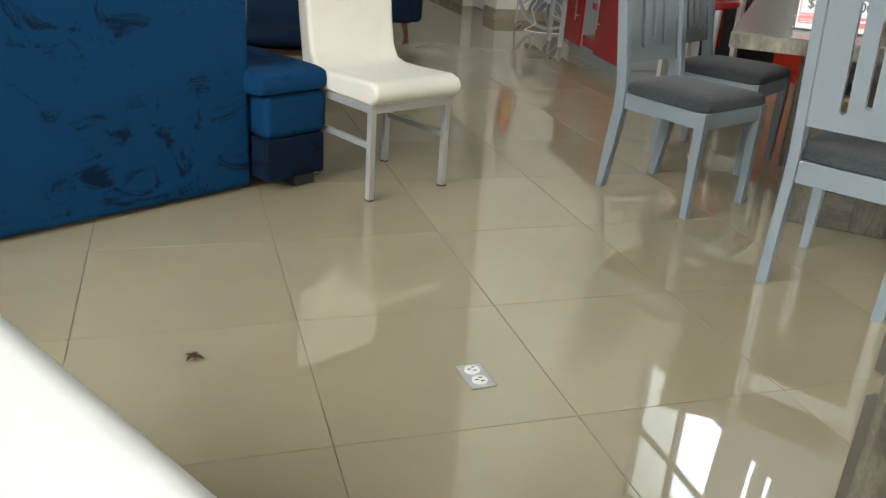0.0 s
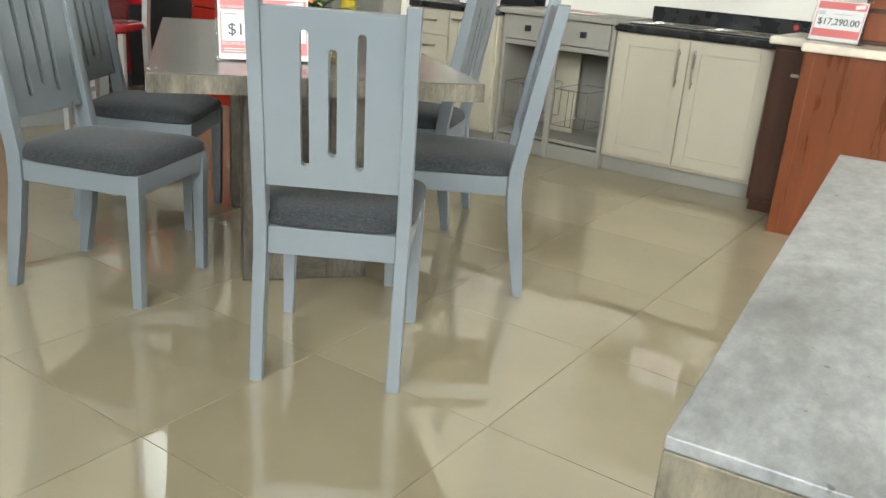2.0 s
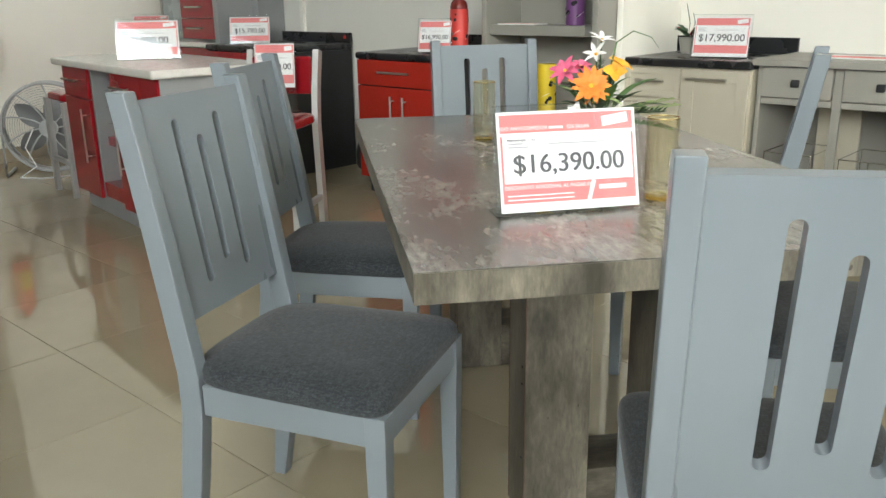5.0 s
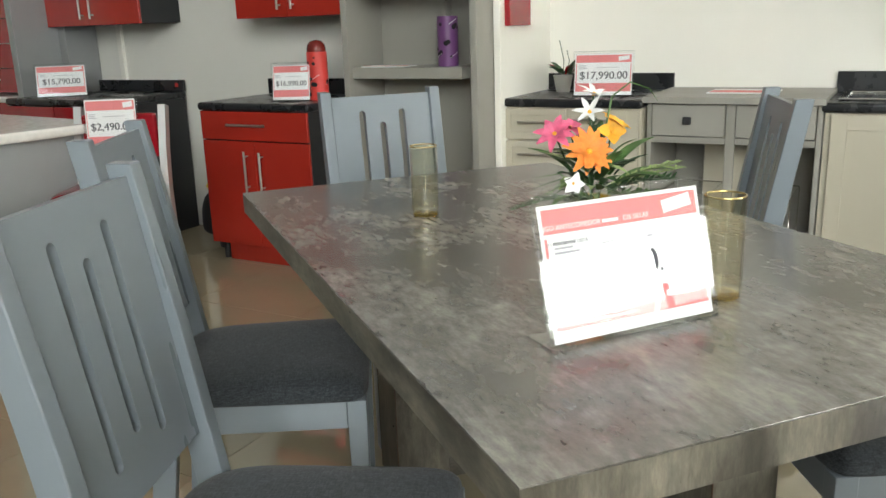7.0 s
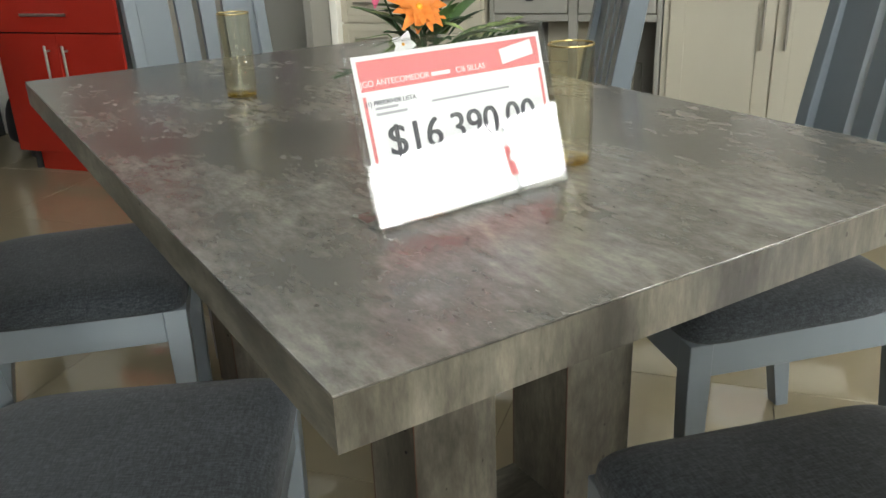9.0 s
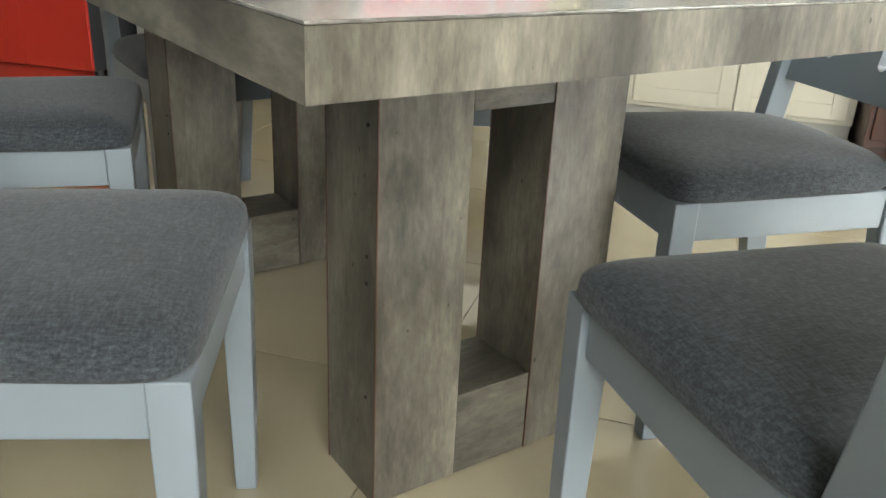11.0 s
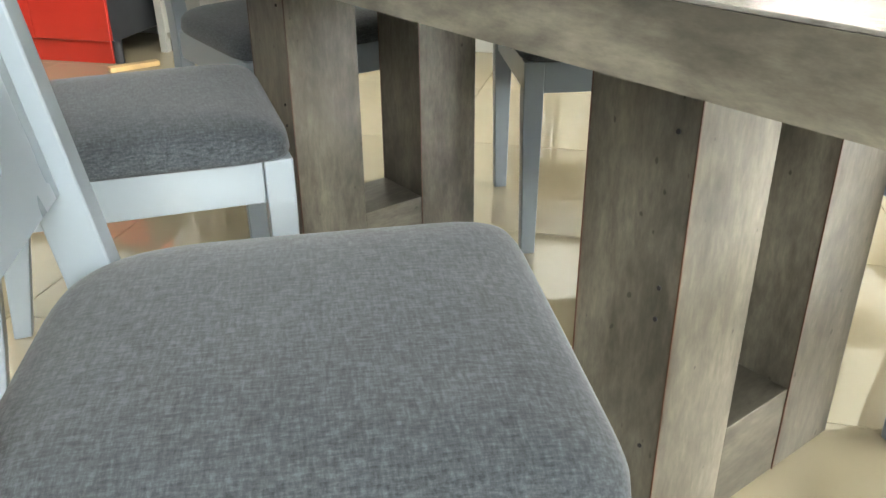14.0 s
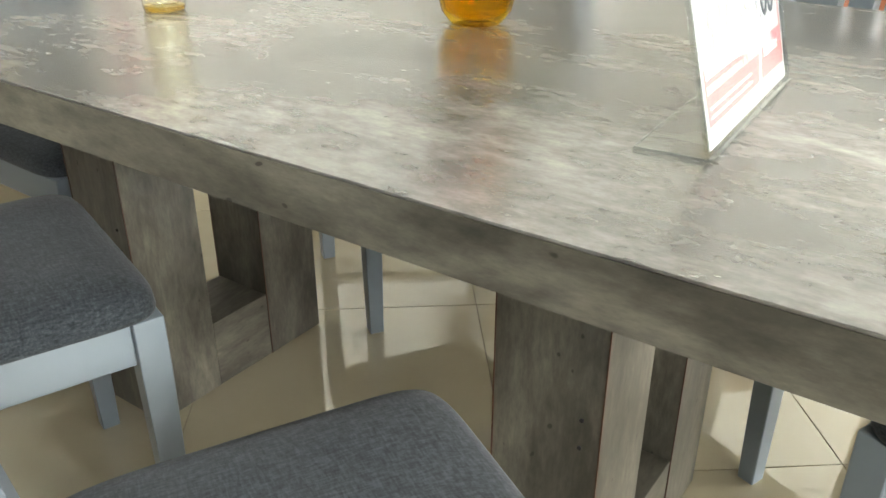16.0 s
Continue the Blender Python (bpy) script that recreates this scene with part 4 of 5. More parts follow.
def spotted_tin(m, mat, h, r, label, lid=None, seed=1):
    """A tin cylinder pierced with round holes."""
    rnd = random.Random(seed)
    t = thing("spotted_canister", m, label, "canister", "spotted canisters")
    body = part("body", lathe(bmesh.new(), [(r * 0.98, 0), (r, 0.004), (r, h - 0.004), (r * 0.98, h)], 36), mat, t)
    for k in range(22):
        a, z, q = rnd.uniform(0, math.tau), rnd.uniform(0.12, 0.9) * h, rnd.uniform(0.006, 0.013)
        bm = bmesh.new()
        bmesh.ops.create_circle(bm, cap_ends=True, segments=12, radius=q)
        part("hole", bm, M_HOLE, body, at=pose(math.cos(a) * (r + 0.0008), math.sin(a) * (r + 0.0008), z, 90, 0, math.degrees(a) + 90))
    for k in range(6):
        a, z = rnd.uniform(0, math.tau), rnd.uniform(0.15, 0.85) * h
        bm = bmesh.new()
        tube(bm, [((r + 0.0003) * math.cos(a + 0.2 * i), (r + 0.0003) * math.sin(a + 0.2 * i), z + 0.006 * i) for i in range(5)], 0.0012, 5)
        part("painted_line", bm, M_PAPER, body)
    if lid:
        bm = bmesh.new()
        lathe(bm, [(r * 0.93, h), (r * 0.95, h + 0.012), (r * 0.85, h + 0.035), (r * 0.55, h + 0.052), (r * 0.1, h + 0.058)], 32)
        part("lid", bm, lid, t, "dark domed lid")
    return t


spotted_tin(shop(-2.12, 3.95, 1.0105), M_PURPLE, 0.235, 0.05, "purple painted tin with punched holes on the shelf", seed=3)
spotted_tin(shop(-2.28, 3.93, 0.3855), M_YELLOW, 0.42, 0.05, "yellow painted tin with punched holes on the shelf", seed=4)
spotted_tin(shop(-2.30, 3.97, 1.4155), M_YELLOW, 0.20, 0.05, "yellow painted tin with punched holes on an upper shelf", seed=5)
spotted_tin(shop(-2.80, 3.80, 0.8555), M_REDTIN, 0.24, 0.052, "red painted tin with a dark domed lid on the countertop", M_GREENTIN, 6)
leaf = thing("price_card", shop(-2.45, 3.93, 1.0105), "price card lying flat on the shelf", "sign", "loose price cards")
part("card", one_box(-0.13, 0.13, -0.06, 0.06, 0, 0.006), M_PAPER, leaf)
part("print", one_box(-0.12, 0.12, -0.05, -0.02, 0.0062, 0.0068, bevel=0), M_PINK, leaf)

# beige drawer unit
u = thing("base_cabinet", shop(-1.88, 4.07), "beige framed base cabinet with black countertop", "cabinet", "kitchen cabinets")
carcass(u, 0.685, 0.56, 0.09, 0.81, M_BEIGE)
postform(u, -0.02, 0.69, -0.03, 0.565, 0.85, M_BLACKTOP)
part("stile", one_box(0, 0.685, -0.001, 0.0, 0.09, 0.81, bevel=0), M_BEIGE, u)
for z0, z1 in ((0.655, 0.80), (0.50, 0.645), (0.30, 0.49), (0.11, 0.29)):
    dd = shaker(u, 0.012, 0.325, z0, z1, -0.002, M_BEIGE, "drawer", 0.03)
    bar_handle(dd, (0.09, -0.05, z1 - 0.06), (0.25, -0.05, z1 - 0.06), (0, -0.03, 0))
dd = shaker(u, 0.345, 0.675, 0.11, 0.80, -0.002, M_BEIGE)
bar_handle(dd, (0.37, -0.05, 0.76), (0.58, -0.05, 0.76), (0, -0.03, 0))
part("plinth", one_box(0.0, 0.685, 0.04, 0.055, 0.0, 0.09), M_GREYCAB, u)

# grey open unit with two drawers and wire baskets
u = thing("open_cabinet", shop(-1.18, 4.10), "grey painted open base unit with two drawers", "cabinet", "kitchen cabinets")
W = 0.735
part("worktop", one_box(-0.015, W + 0.01, -0.045, 0.52, 0.835, 0.865), M_GREYCAB, u)
for x0, x1 in ((0, 0.022), (W - 0.022, W), (W / 2 - 0.02, W / 2 + 0.02)):
    part("upright", one_box(x0, x1, 0, 0.02 if 0.1 < x0 < 0.6 else 0.5, 0.0, 0.8345), M_GREYCAB, u)
part("back_panel", one_box(0.0225, W - 0.0225, 0.48, 0.5, 0.10, 0.8345, bevel=0), M_GREYCAB, u)
part("base_panel", one_box(0.0225, W - 0.0225, 0.021, 0.479, 0.10, 0.12), M_GREYCAB, u)
part("rail", one_box(0.0225, W / 2 - 0.0205, 0.0, 0.02, 0.655, 0.685), M_GREYCAB, u)
part("rail", one_box(W / 2 + 0.0205, W - 0.0225, 0.0, 0.02, 0.655, 0.685), M_GREYCAB, u)
part("plinth", one_box(0.0225, W - 0.0225, 0.02, 0.04, 0.0, 0.09), M_GREYCAB, u)
part("partition", one_box(0.20, 0.40, 0.30, 0.32, 0.1205, 0.65), M_BEIGE, u, "pale inner panel")
for x0, x1 in ((0.026, W / 2 - 0.024), (W / 2 + 0.024, W - 0.026)):
    dd = part("drawer", one_box(x0, x1, -0.014, 0.3, 0.69, 0.83), M_GREYCAB, u)
    c = (x0 + x1) / 2
    part("knob", one_box(c - 0.017, c + 0.017, -0.036, -0.0145, 0.742, 0.776, bevel=0.004), M_BLACK, dd, "square black knob")


def wire_basket(m):
    b = thing("wire_basket", m, "chromed wire pull-out basket in the open unit", "basket", "wire baskets")
    w, d, h = 0.215, 0.34, 0.215
    for z in (0.0, h):
        bm = bmesh.new()
        for p, q in (((0, 0, z), (w, 0, z)), ((w, 0, z), (w, d, z)), ((w, d, z), (0, d, z)), ((0, d, z), (0, 0, z))):
            cyl(bm, p, q, 0.003, n=8)
        part("rim", bm, M_CHROME, b)
    for x, y in ((0, 0), (w, 0), (0, d), (w, d), (w * 0.42, 0), (w * 0.58, 0)):
        part("wire", cyl(bmesh.new(), (x, y, 0), (x, y, h), 0.0024, n=8), M_CHROME, b)
    for k in range(1, 6):
        part("wire", cyl(bmesh.new(), (w * k / 6, 0, 0), (w * k / 6, d, 0), 0.002, n=6), M_CHROME, b)
    return b


wire_basket(shop(-1.10, 4.06, 0.22))
wire_basket(shop(-0.76, 4.06, 0.22))
lf = thing("price_card", shop(-0.80, 4.33, 0.8655), "price card lying flat on the grey worktop", "sign", "loose price cards")
part("card", one_box(-0.15, 0.15, -0.10, 0.10, 0, 0.006), M_PAPER, lf)
part("print", one_box(-0.14, 0.14, -0.09, 0.02, 0.0062, 0.0068, bevel=0), M_PINK, lf)

# sink unit
u = thing("sink_cabinet", shop(-0.44, 4.12), "beige framed sink cabinet with black countertop", "cabinet", "kitchen cabinets")
carcass(u, 0.90, 0.50, 0.09, 0.80, M_GREYCAB)
part("countertop", one_box(-0.015, 0.915, -0.03, 0.515, 0.805, 0.845, bevel=0.014, seg=4), M_BLACKTOP, u, "black countertop")
part("splashback", one_box(-0.0, 0.915, 0.49, 0.515, 0.8455, 0.94), M_BLACKTOP, u)
bm = bmesh.new()
lathe(bm, [(0.015, 0), (0.015, 0.0015)], 20)
part("sticker", bm, M_REDTIN, u, "small red oval sticker", at=pose(0.84, 0.489, 0.90, 90, 0, 0))
for x0, x1, hx in ((0.025, 0.430, 0.385), (0.437, 0.870, 0.475)):
    dd = shaker(u, x0, x1, 0.11, 0.795, -0.001, M_BEIGE, rail=0.062)
    bar_handle(dd, (hx, -0.05, 0.55), (hx, -0.05, 0.75), (0, -0.03, 0))
part("face_frame", one_box(0, 0.90, -0.0008, 0.0, 0.09, 0.80, bevel=0), M_BEIGE, u)
part("plinth", one_box(0.0, 0.90, 0.03, 0.045, 0.0, 0.09), M_GREYCAB, u)
sk = thing("sink", shop(-0.40, 4.17, 0.8455), "stainless steel double-bowl sink set in the countertop", "sink")
bm = bmesh.new()
for a in ((0.0, 0.80, 0.0, 0.03), (0.0, 0.80, 0.37, 0.42), (0.0, 0.03, 0.03, 0.37), (0.385, 0.415, 0.03, 0.37), (0.77, 0.80, 0.03, 0.37)):
    box(bm, a[0], a[1], a[2], a[3], 0.0, 0.012, bevel=0.004)
part("rim", bm, M_CHROME, sk)
for x0 in (0.03, 0.415):
    bm = bmesh.new()
    box(bm, x0, x0 + 0.355, 0.03, 0.37, 0.0, 0.004)
    part("bowl", bm, M_CHROME, sk)

# notice that hangs in front of the wall
nt = thing("notice", shop(-0.11, 4.30, 1.125), "white paper notice with red underlined words", "notice")
part("paper", one_box(0, 0.32, 0, 0.002, 0, 0.24, bevel=0), M_PAPER, nt)
letters("notice_text", "NO INCLUYE", 0.036, M_PINK, nt, pose(0.16, -0.001, 0.125, 90, 0, 0))
letters("notice_text", "INSTALACION", 0.036, M_PINK, nt, pose(0.16, -0.001, 0.075, 90, 0, 0))
for z in (0.106, 0.056):
    part("underline", one_box(0.03, 0.29, -0.0008, -0.0002, z, z + 0.0025, bevel=0), M_PINK, nt)
hood = thing("wall_cabinet", shop(-0.42, 4.33), "beige wall cabinet over the sink", "cabinet", "wall cabinets")
part("body", one_box(0, 1.1, 0, 0.305, 1.375, 2.0), M_BEIGE, hood)
slab_front(hood, 0.0, 0.548, 1.372, 2.0, 0, M_BEIGE)
slab_front(hood, 0.552, 1.1, 1.372, 2.0, 0, M_BEIGE)
solo("wall_cabinet", one_box(-1.8645, -1.835, 4.05, 4.30, 1.19, 1.9), M_WINE, K, "dark red end panel of a wall cabinet", "cabinet", "wall cabinets")

# plant on the beige unit
pl = thing("potted_plant", shop(-1.72, 4.45, 0.85), "small leafy plant in a tapered grey pot", "plant")
part("pot", lathe(bmesh.new(), [(0.035, 0), (0.05, 0.08), (0.052, 0.085), (0.046, 0.085), (0.03, 0.02)], 24), M_GREYCAB, pl)
rnd = random.Random(11)
for k in range(26):
    a, el = rnd.uniform(0, math.tau), rnd.uniform(0.1, 1.0)
    d = Vector((math.cos(a), math.sin(a), el))
    bm = bmesh.new()
    petal(bm, Vector((0, 0, 0.08)) + d * rnd.uniform(0.02, 0.05), d, (0, 0, 1), rnd.uniform(0.05, 0.08), 0.034, 0.3)
    part("leaf", bm, M_LEAFDARK if k % 3 else M_WINE, pl, smooth=60)
for k in range(3):
    bm = bmesh.new()
    tube(bm, [(0.02 * k, 0, 0.09), (0.03 * k, 0.01, 0.16), (0.04 * k - 0.02, 0.0, 0.26 - 0.05 * k)], 0.0022, 6)
    part("stem", bm, M_LEAFDARK, pl)

# price cards on the units
price_sign(shop(-1.42, 4.18, 0.851, 12), "$17,990.00", 0.285, 0.215)
price_sign(shop(-2.88, 3.67, 0.856, 24), "$16,990.00", 0.205, 0.195)
price_sign(shop(-4.62, 3.66, 0.861, 45), "$15,790.00", 0.29, 0.20)
price_sign(shop(-5.95, 3.66, 0.866, 50), "$10,390.00", 0.29, 0.20)

# wood units at the right end
u = thing("wooden_cabinet", shop(0.475, 3.92), "dark brown wooden base cabinet beside the sink unit", "cabinet")
part("body", one_box(0, 0.30, 0, 0.55, 0.06, 0.845), M_DARKWOOD, u)
part("plinth", one_box(0.01, 0.30, 0.03, 0.5, 0, 0.06), M_DARKWOOD, u)
dd = part("door", one_box(0.02, 0.185, -0.018, -0.0005, 0.09, 0.82), M_DARKWOOD, u)
part("handle", one_box(0.10, 0.17, -0.035, -0.019, 0.70, 0.715), M_STEEL, dd)
part("countertop", one_box(-0.03, 0.30, -0.05, 0.56, 0.846, 0.885, bevel=0.012, seg=3), M_MARBLE, u, "cream marble top")
u = thing("wooden_cabinet", shop(0.675, 3.62), "red-brown wooden counter with cream marble top", "cabinet")
part("body", one_box(0, 1.5, 0, 0.60, 0.0, 0.845), M_WOOD, u)
part("countertop", one_box(-0.02, 1.52, -0.03, 0.62, 0.846, 0.885, bevel=0.012, seg=3), M_MARBLE, u, "cream marble top")
part("corner_post", one_box(-0.006, 0.04, -0.008, 0.05, 0.0, 0.8455), M_WOOD, u)
u = thing("wooden_box", shop(0.82, 3.98, 0.886), "dark wooden chest with small drawers on the marble top", "box")
part("body", one_box(0, 0.5, 0, 0.22, 0, 0.62), M_DARKWOOD, u)
for z in (0.02, 0.16, 0.30):
    dd = part("drawer", one_box(0.02, 0.48, -0.012, -0.0005, z, z + 0.12), M_WOOD, u)
    part("knob", cyl(bmesh.new(), (0.12, -0.012, z + 0.06), (0.12, -0.03, z + 0.06), 0.009), M_STEEL, dd)
price_sign(shop(0.74, 3.80, 0.886, -10), "$17,290.00", 0.24, 0.20)

# ---- island and units on the far left ----
isl = thing("kitchen_island", shop(-4.47, 2.27, 0, -7), "kitchen island with wine red fronts and white stone top", "island")
IW, ID = 1.33, 0.55
for x in (0, 0.40, 0.72, IW - 0.018):
    part("upright_panel", one_box(x, x + 0.018, 0.0, ID, 0.10, 0.823), M_METALGREY, isl)
part("back_panel", one_box(0.019, IW - 0.019, ID - 0.012, ID, 0.12, 0.845, bevel=0), M_METALGREY, isl)
part("base_panel", one_box(0.019, IW - 0.019, 0.0, ID - 0.013, 0.10, 0.118), M_METALGREY, isl)
part("countertop", one_box(-0.05, IW + 0.06, -0.06, ID + 0.03, 0.824, 0.864, bevel=0.012, seg=3), M_WHITETOP, isl, "white stone countertop")
part("plinth", one_box(0.03, IW - 0.03, 0.03, ID - 0.04, 0.0, 0.10), M_METALGREY, isl, "grey metal plinth")
for x0 in (0.0, 0.738):
    dd = slab_front(isl, x0 + 0.002, x0 + 0.398, 0.655, 0.820, 0, M_WINE, "drawer")
    bar_handle(dd, (x0 + 0.06, -0.045, 0.75), (x0 + 0.27, -0.045, 0.75), (0, -0.03, 0))
    dd = slab_front(isl, x0 + 0.002, x0 + 0.398, 0.105, 0.65, 0, M_WINE)
    hx = x0 + (0.32 if x0 == 0 else 0.08)
    bar_handle(dd, (hx, -0.045, 0.30), (hx, -0.045, 0.60), (0, -0.03, 0))
part("shelf", one_box(0.419, 0.719, 0.05, ID - 0.02, 0.40, 0.45), M_WINE, isl, "wine red shelf")
part("drawer", one_box(0.419, 0.719, 0.0, 0.3, 0.12, 0.20), M_WINE, isl)
for k in range(3):
    part("bottle_rack", cyl(bmesh.new(), (0.43, 0.06, 0.52 + 0.09 * k), (0.71, 0.06, 0.56 + 0.09 * k), 0.004), M_CHROME, isl)
slab_front(isl, 1.14, IW - 0.001, 0.105, 0.820, 0, M_WINE)
price_sign(shop(-3.78, 2.42, 0.865, 52), "$9,990.00", 0.33, 0.215, label="clear acrylic stand with a price card on the white island")


def stool(m, label, backed=True):
    """High stool with red padded seat, grey bent legs and a low back."""
    t = thing("bar_stool", m, label, "stool", "stools at the island")
    part("seat", cushion(bmesh.new(), 0.36, 0.36, 0.045, 0.3, 0.5, (0, 0, 0.60)), M_WINE, t, "red padded seat", smooth=60)
    for sx in (-1, 1):
        bm = bmesh.new()
        pts = [(sx * 0.17, 0.20, 0.0), (sx * 0.17, 0.185, 0.30), (sx * 0.17, 0.17, 0.59)] + ([(sx * 0.17, 0.19, 0.75), (sx * 0.17, 0.235, 0.92)] if backed else [])
        for p, q in zip(pts, pts[1:]):
            m2 = (Vector(q) - Vector(p))
            mm = Matrix.Translation((Vector(p) + Vector(q)) / 2) @ m2.to_track_quat("Z", "X").to_matrix().to_4x4()
            bmesh.ops.create_cube(bm, size=1, matrix=mm @ Matrix.Diagonal((0.05, 0.03, m2.length + 0.01, 1)))
        part("rear_leg", bm, M_SILVER, t)
        part("front_leg", one_box(sx * 0.17 - 0.015, sx * 0.17 + 0.015, -0.17, -0.13, 0, 0.585), M_SILVER, t)
        part("side_rail", one_box(sx * 0.17 - 0.012, sx * 0.17 + 0.012, -0.13, 0.17, 0.20, 0.23), M_SILVER, t)
    if backed:
        part("back_pad", one_box(-0.15, 0.15, 0.18, 0.215, 0.72, 0.90, bevel=0.012), M_WINE, t)
    return t


stool(shop(-4.78, 2.50, 0, 83), "backless grey bar stool with red seat beside island", False)
st = stool(shop(-2.837, 2.475, 0, 30), "grey bar stool with red seat and curved grey back")
price_sign(shop(-2.887, 2.555, 0.646, 34), "$2,490.00", 0.21, 0.33, 6, low=0.115, label="clear acrylic stand with a pink price card on a stool")

# tall unit behind the island
u = thing("tall_cabinet", shop(-6.21, 3.62), "tall grey kitchen unit with frosted glass doors", "cabinet")
part("body", one_box(0.0, 1.35, 0.30, 0.54, 0.0, 2.1), M_METALGREY, u)
part("countertop", one_box(0, 1.236, -0.04, 0.299, 0.826, 0.865, bevel=0.01), M_WHITETOP, u, "white worktop")
part("base", one_box(0.02, 1.23, 0.0, 0.299, 0.10, 0.8255), M_WINE, u)
part("plinth", one_box(0.03, 1.22, 0.03, 0.299, 0.0, 0.0995), M_METALGREY, u)
for x0, x1 in ((0.03, 0.36), (0.37, 0.68)):
    dd = part("glass_door", one_box(x0 + 0.025, x1 - 0.025, 0.285, 0.298, 0.90, 2.06, bevel=0), M_FROST, u, "frosted glass door")
    for a, b, c, e in ((x0, x0 + 0.025, 0.88, 2.08), (x1 - 0.025, x1, 0.88, 2.08), (x0 + 0.025, x1 - 0.025, 0.88, 0.90), (x0 + 0.025, x1 - 0.025, 2.06, 2.08)):
        part("door_frame", one_box(a, b, 0.275, 0.2995, c, e), M_STEEL, dd)
for k in range(5):
    z = 0.885 + 0.15 * k
    dd = part("drawer", one_box(0.76, 1.22, 0.02, 0.2995, z, z + 0.146, bevel=0.003), M_WINE, u)
    bar_handle(dd, (0.88, -0.02, z + 0.08), (1.08, -0.02, z + 0.08), (0, -0.03, 0))
part("upright", one_box(1.237, 1.29, -0.01, 0.299, 0.0, 2.1), M_METALGREY, u)

# fan on the floor
fan = thing("floor_fan", shop(-5.62, 2.62, 0, 58), "grey round floor fan on a low stand", "fan")
bm = bmesh.new()
for k in range(16):
    r = 0.06 + 0.016 * k
    n = 40
    pts = [(r * math.cos(i * math.tau / n), -0.05 - 0.03 * (1 - (r / 0.31) ** 2), 0.32 + r * math.sin(i * math.tau / n)) for i in range(n + 1)]
    tube(bm, pts, 0.0009, 4)
part("front_grille", bm, M_FANWIRE, fan, "thin grey wire grille")
for k in range(10):
    a = k * math.tau / 10
    bm = bmesh.new()
    tube(bm, [((0.05 + 0.25 * f) * math.cos(a + 0.35 * f), -0.083 + 0.033 * f * f, 0.32 + (0.05 + 0.25 * f) * math.sin(a + 0.35 * f)) for f in (0, 0.25, 0.5, 0.75, 1)], 0.006, 6)
    part("grille_rib", bm, M_FAN, fan, "pale curved plastic rib")
bm = bmesh.new()
for y in (-0.045, 0.045):
    tube(bm, [(0.308 * math.cos(i * math.tau / 48), y, 0.32 + 0.308 * math.sin(i * math.tau / 48)) for i in range(49)], 0.011, 8)
part("rim", bm, M_FAN, fan, "pale plastic rim")
for k in range(5):
    a = k * math.tau / 5
    bm = bmesh.new()
    petal(bm, (0.03 * math.cos(a), 0.0, 0.32 + 0.03 * math.sin(a)), (math.cos(a), 0.1, math.sin(a)), (0, -1, 0), 0.24, 0.14, 0.2)
    part("blade", bm, M_FANBLADE, fan, smooth=60)
part("hub", lathe(bmesh.new(), [(0.062, 0), (0.062, 0.02), (0.045, 0.03), (0.02, 0.03)], 24), M_FAN, fan, at=pose(0, -0.075, 0.32, 90, 0, 0))
part("motor", cyl(bmesh.new(), (0, 0.0, 0.32), (0, 0.13, 0.32), 0.07, n=20), M_FAN, fan)
for sx in (-1, 1):
    bm = bmesh.new()
    tube(bm, [(sx * 0.32, 0, 0.32), (sx * 0.33, 0, 0.05), (sx * 0.30, -0.12, 0.012), (sx * 0.30, 0.14, 0.012)], 0.011, 8)
    part("stand", bm, M_FAN, fan)
bm = bmesh.new()
tube(bm, [(-0.1, -0.09, 0.32), (-0.16, -0.13, 0.2), (-0.10, -0.16, 0.07), (-0.2, -0.22, 0.008), (-0.05, -0.30, 0.008), (0.2, -0.25, 0.008), (0.45, -0.2, 0.008)], 0.005, 7)
part("cable", bm, M_PAPER, fan, "white mains cable")

# extinguisher on the white wall
ex = thing("fire_extinguisher", shop(-6.16, 2.46, 0.74), "red fire extinguisher hung on the white wall", "extinguisher")
cb = part("cylinder", lathe(bmesh.new(), [(0.06, 0), (0.068, 0.01), (0.068, 0.36), (0.05, 0.41), (0.02, 0.43), (0.02, 0.46)], 28), M_REDTIN, ex)
part("label_sticker", one_box(0.0, 0.0705, -0.045, 0.035, 0.08, 0.24, bevel=0), M_YELLOW, cb, "yellow printed sticker")
part("valve", one_box(-0.02, 0.02, -0.05, 0.03, 0.46, 0.50), M_STEEL, ex)
bm = bmesh.new()
tube(bm, [(0, -0.04, 0.47), (0, -0.10, 0.44), (0, -0.11, 0.25), (0, -0.085, 0.05)], 0.009, 8)
part("hose", bm, M_RUBBER, ex)
part("bracket", one_box(-0.085, -0.066, -0.03, 0.03, 0.2, 0.30), M_STEEL, ex)

# clutter between the red and black units
cl = solo("rubbish_bag", cushion(bmesh.new(), 0.30, 0.30, 0.22, 0.6, 0.7, (0, 0, 0.10), nu=28), M_BLACK, shop(-3.66, 3.98), "crumpled black bag on the floor", "bag", smooth=60)
solo("cloth", cushion(bmesh.new(), 0.16, 0.12, 0.035, 0.6, 0.8, (0, 0, 0.32), nu=20), M_YELLOW, shop(-3.70, 3.95), "yellow folded cloth on the black bag", "cloth", smooth=60)
solo("bucket", lathe(bmesh.new(), [(0.09, 0), (0.115, 0.46), (0.12, 0.46), (0.12, 0.48), (0.108, 0.48), (0.085, 0.02)], 28), M_BLACK, shop(-3.53, 3.86), "tall black bin beside the red cabinet", "bin")
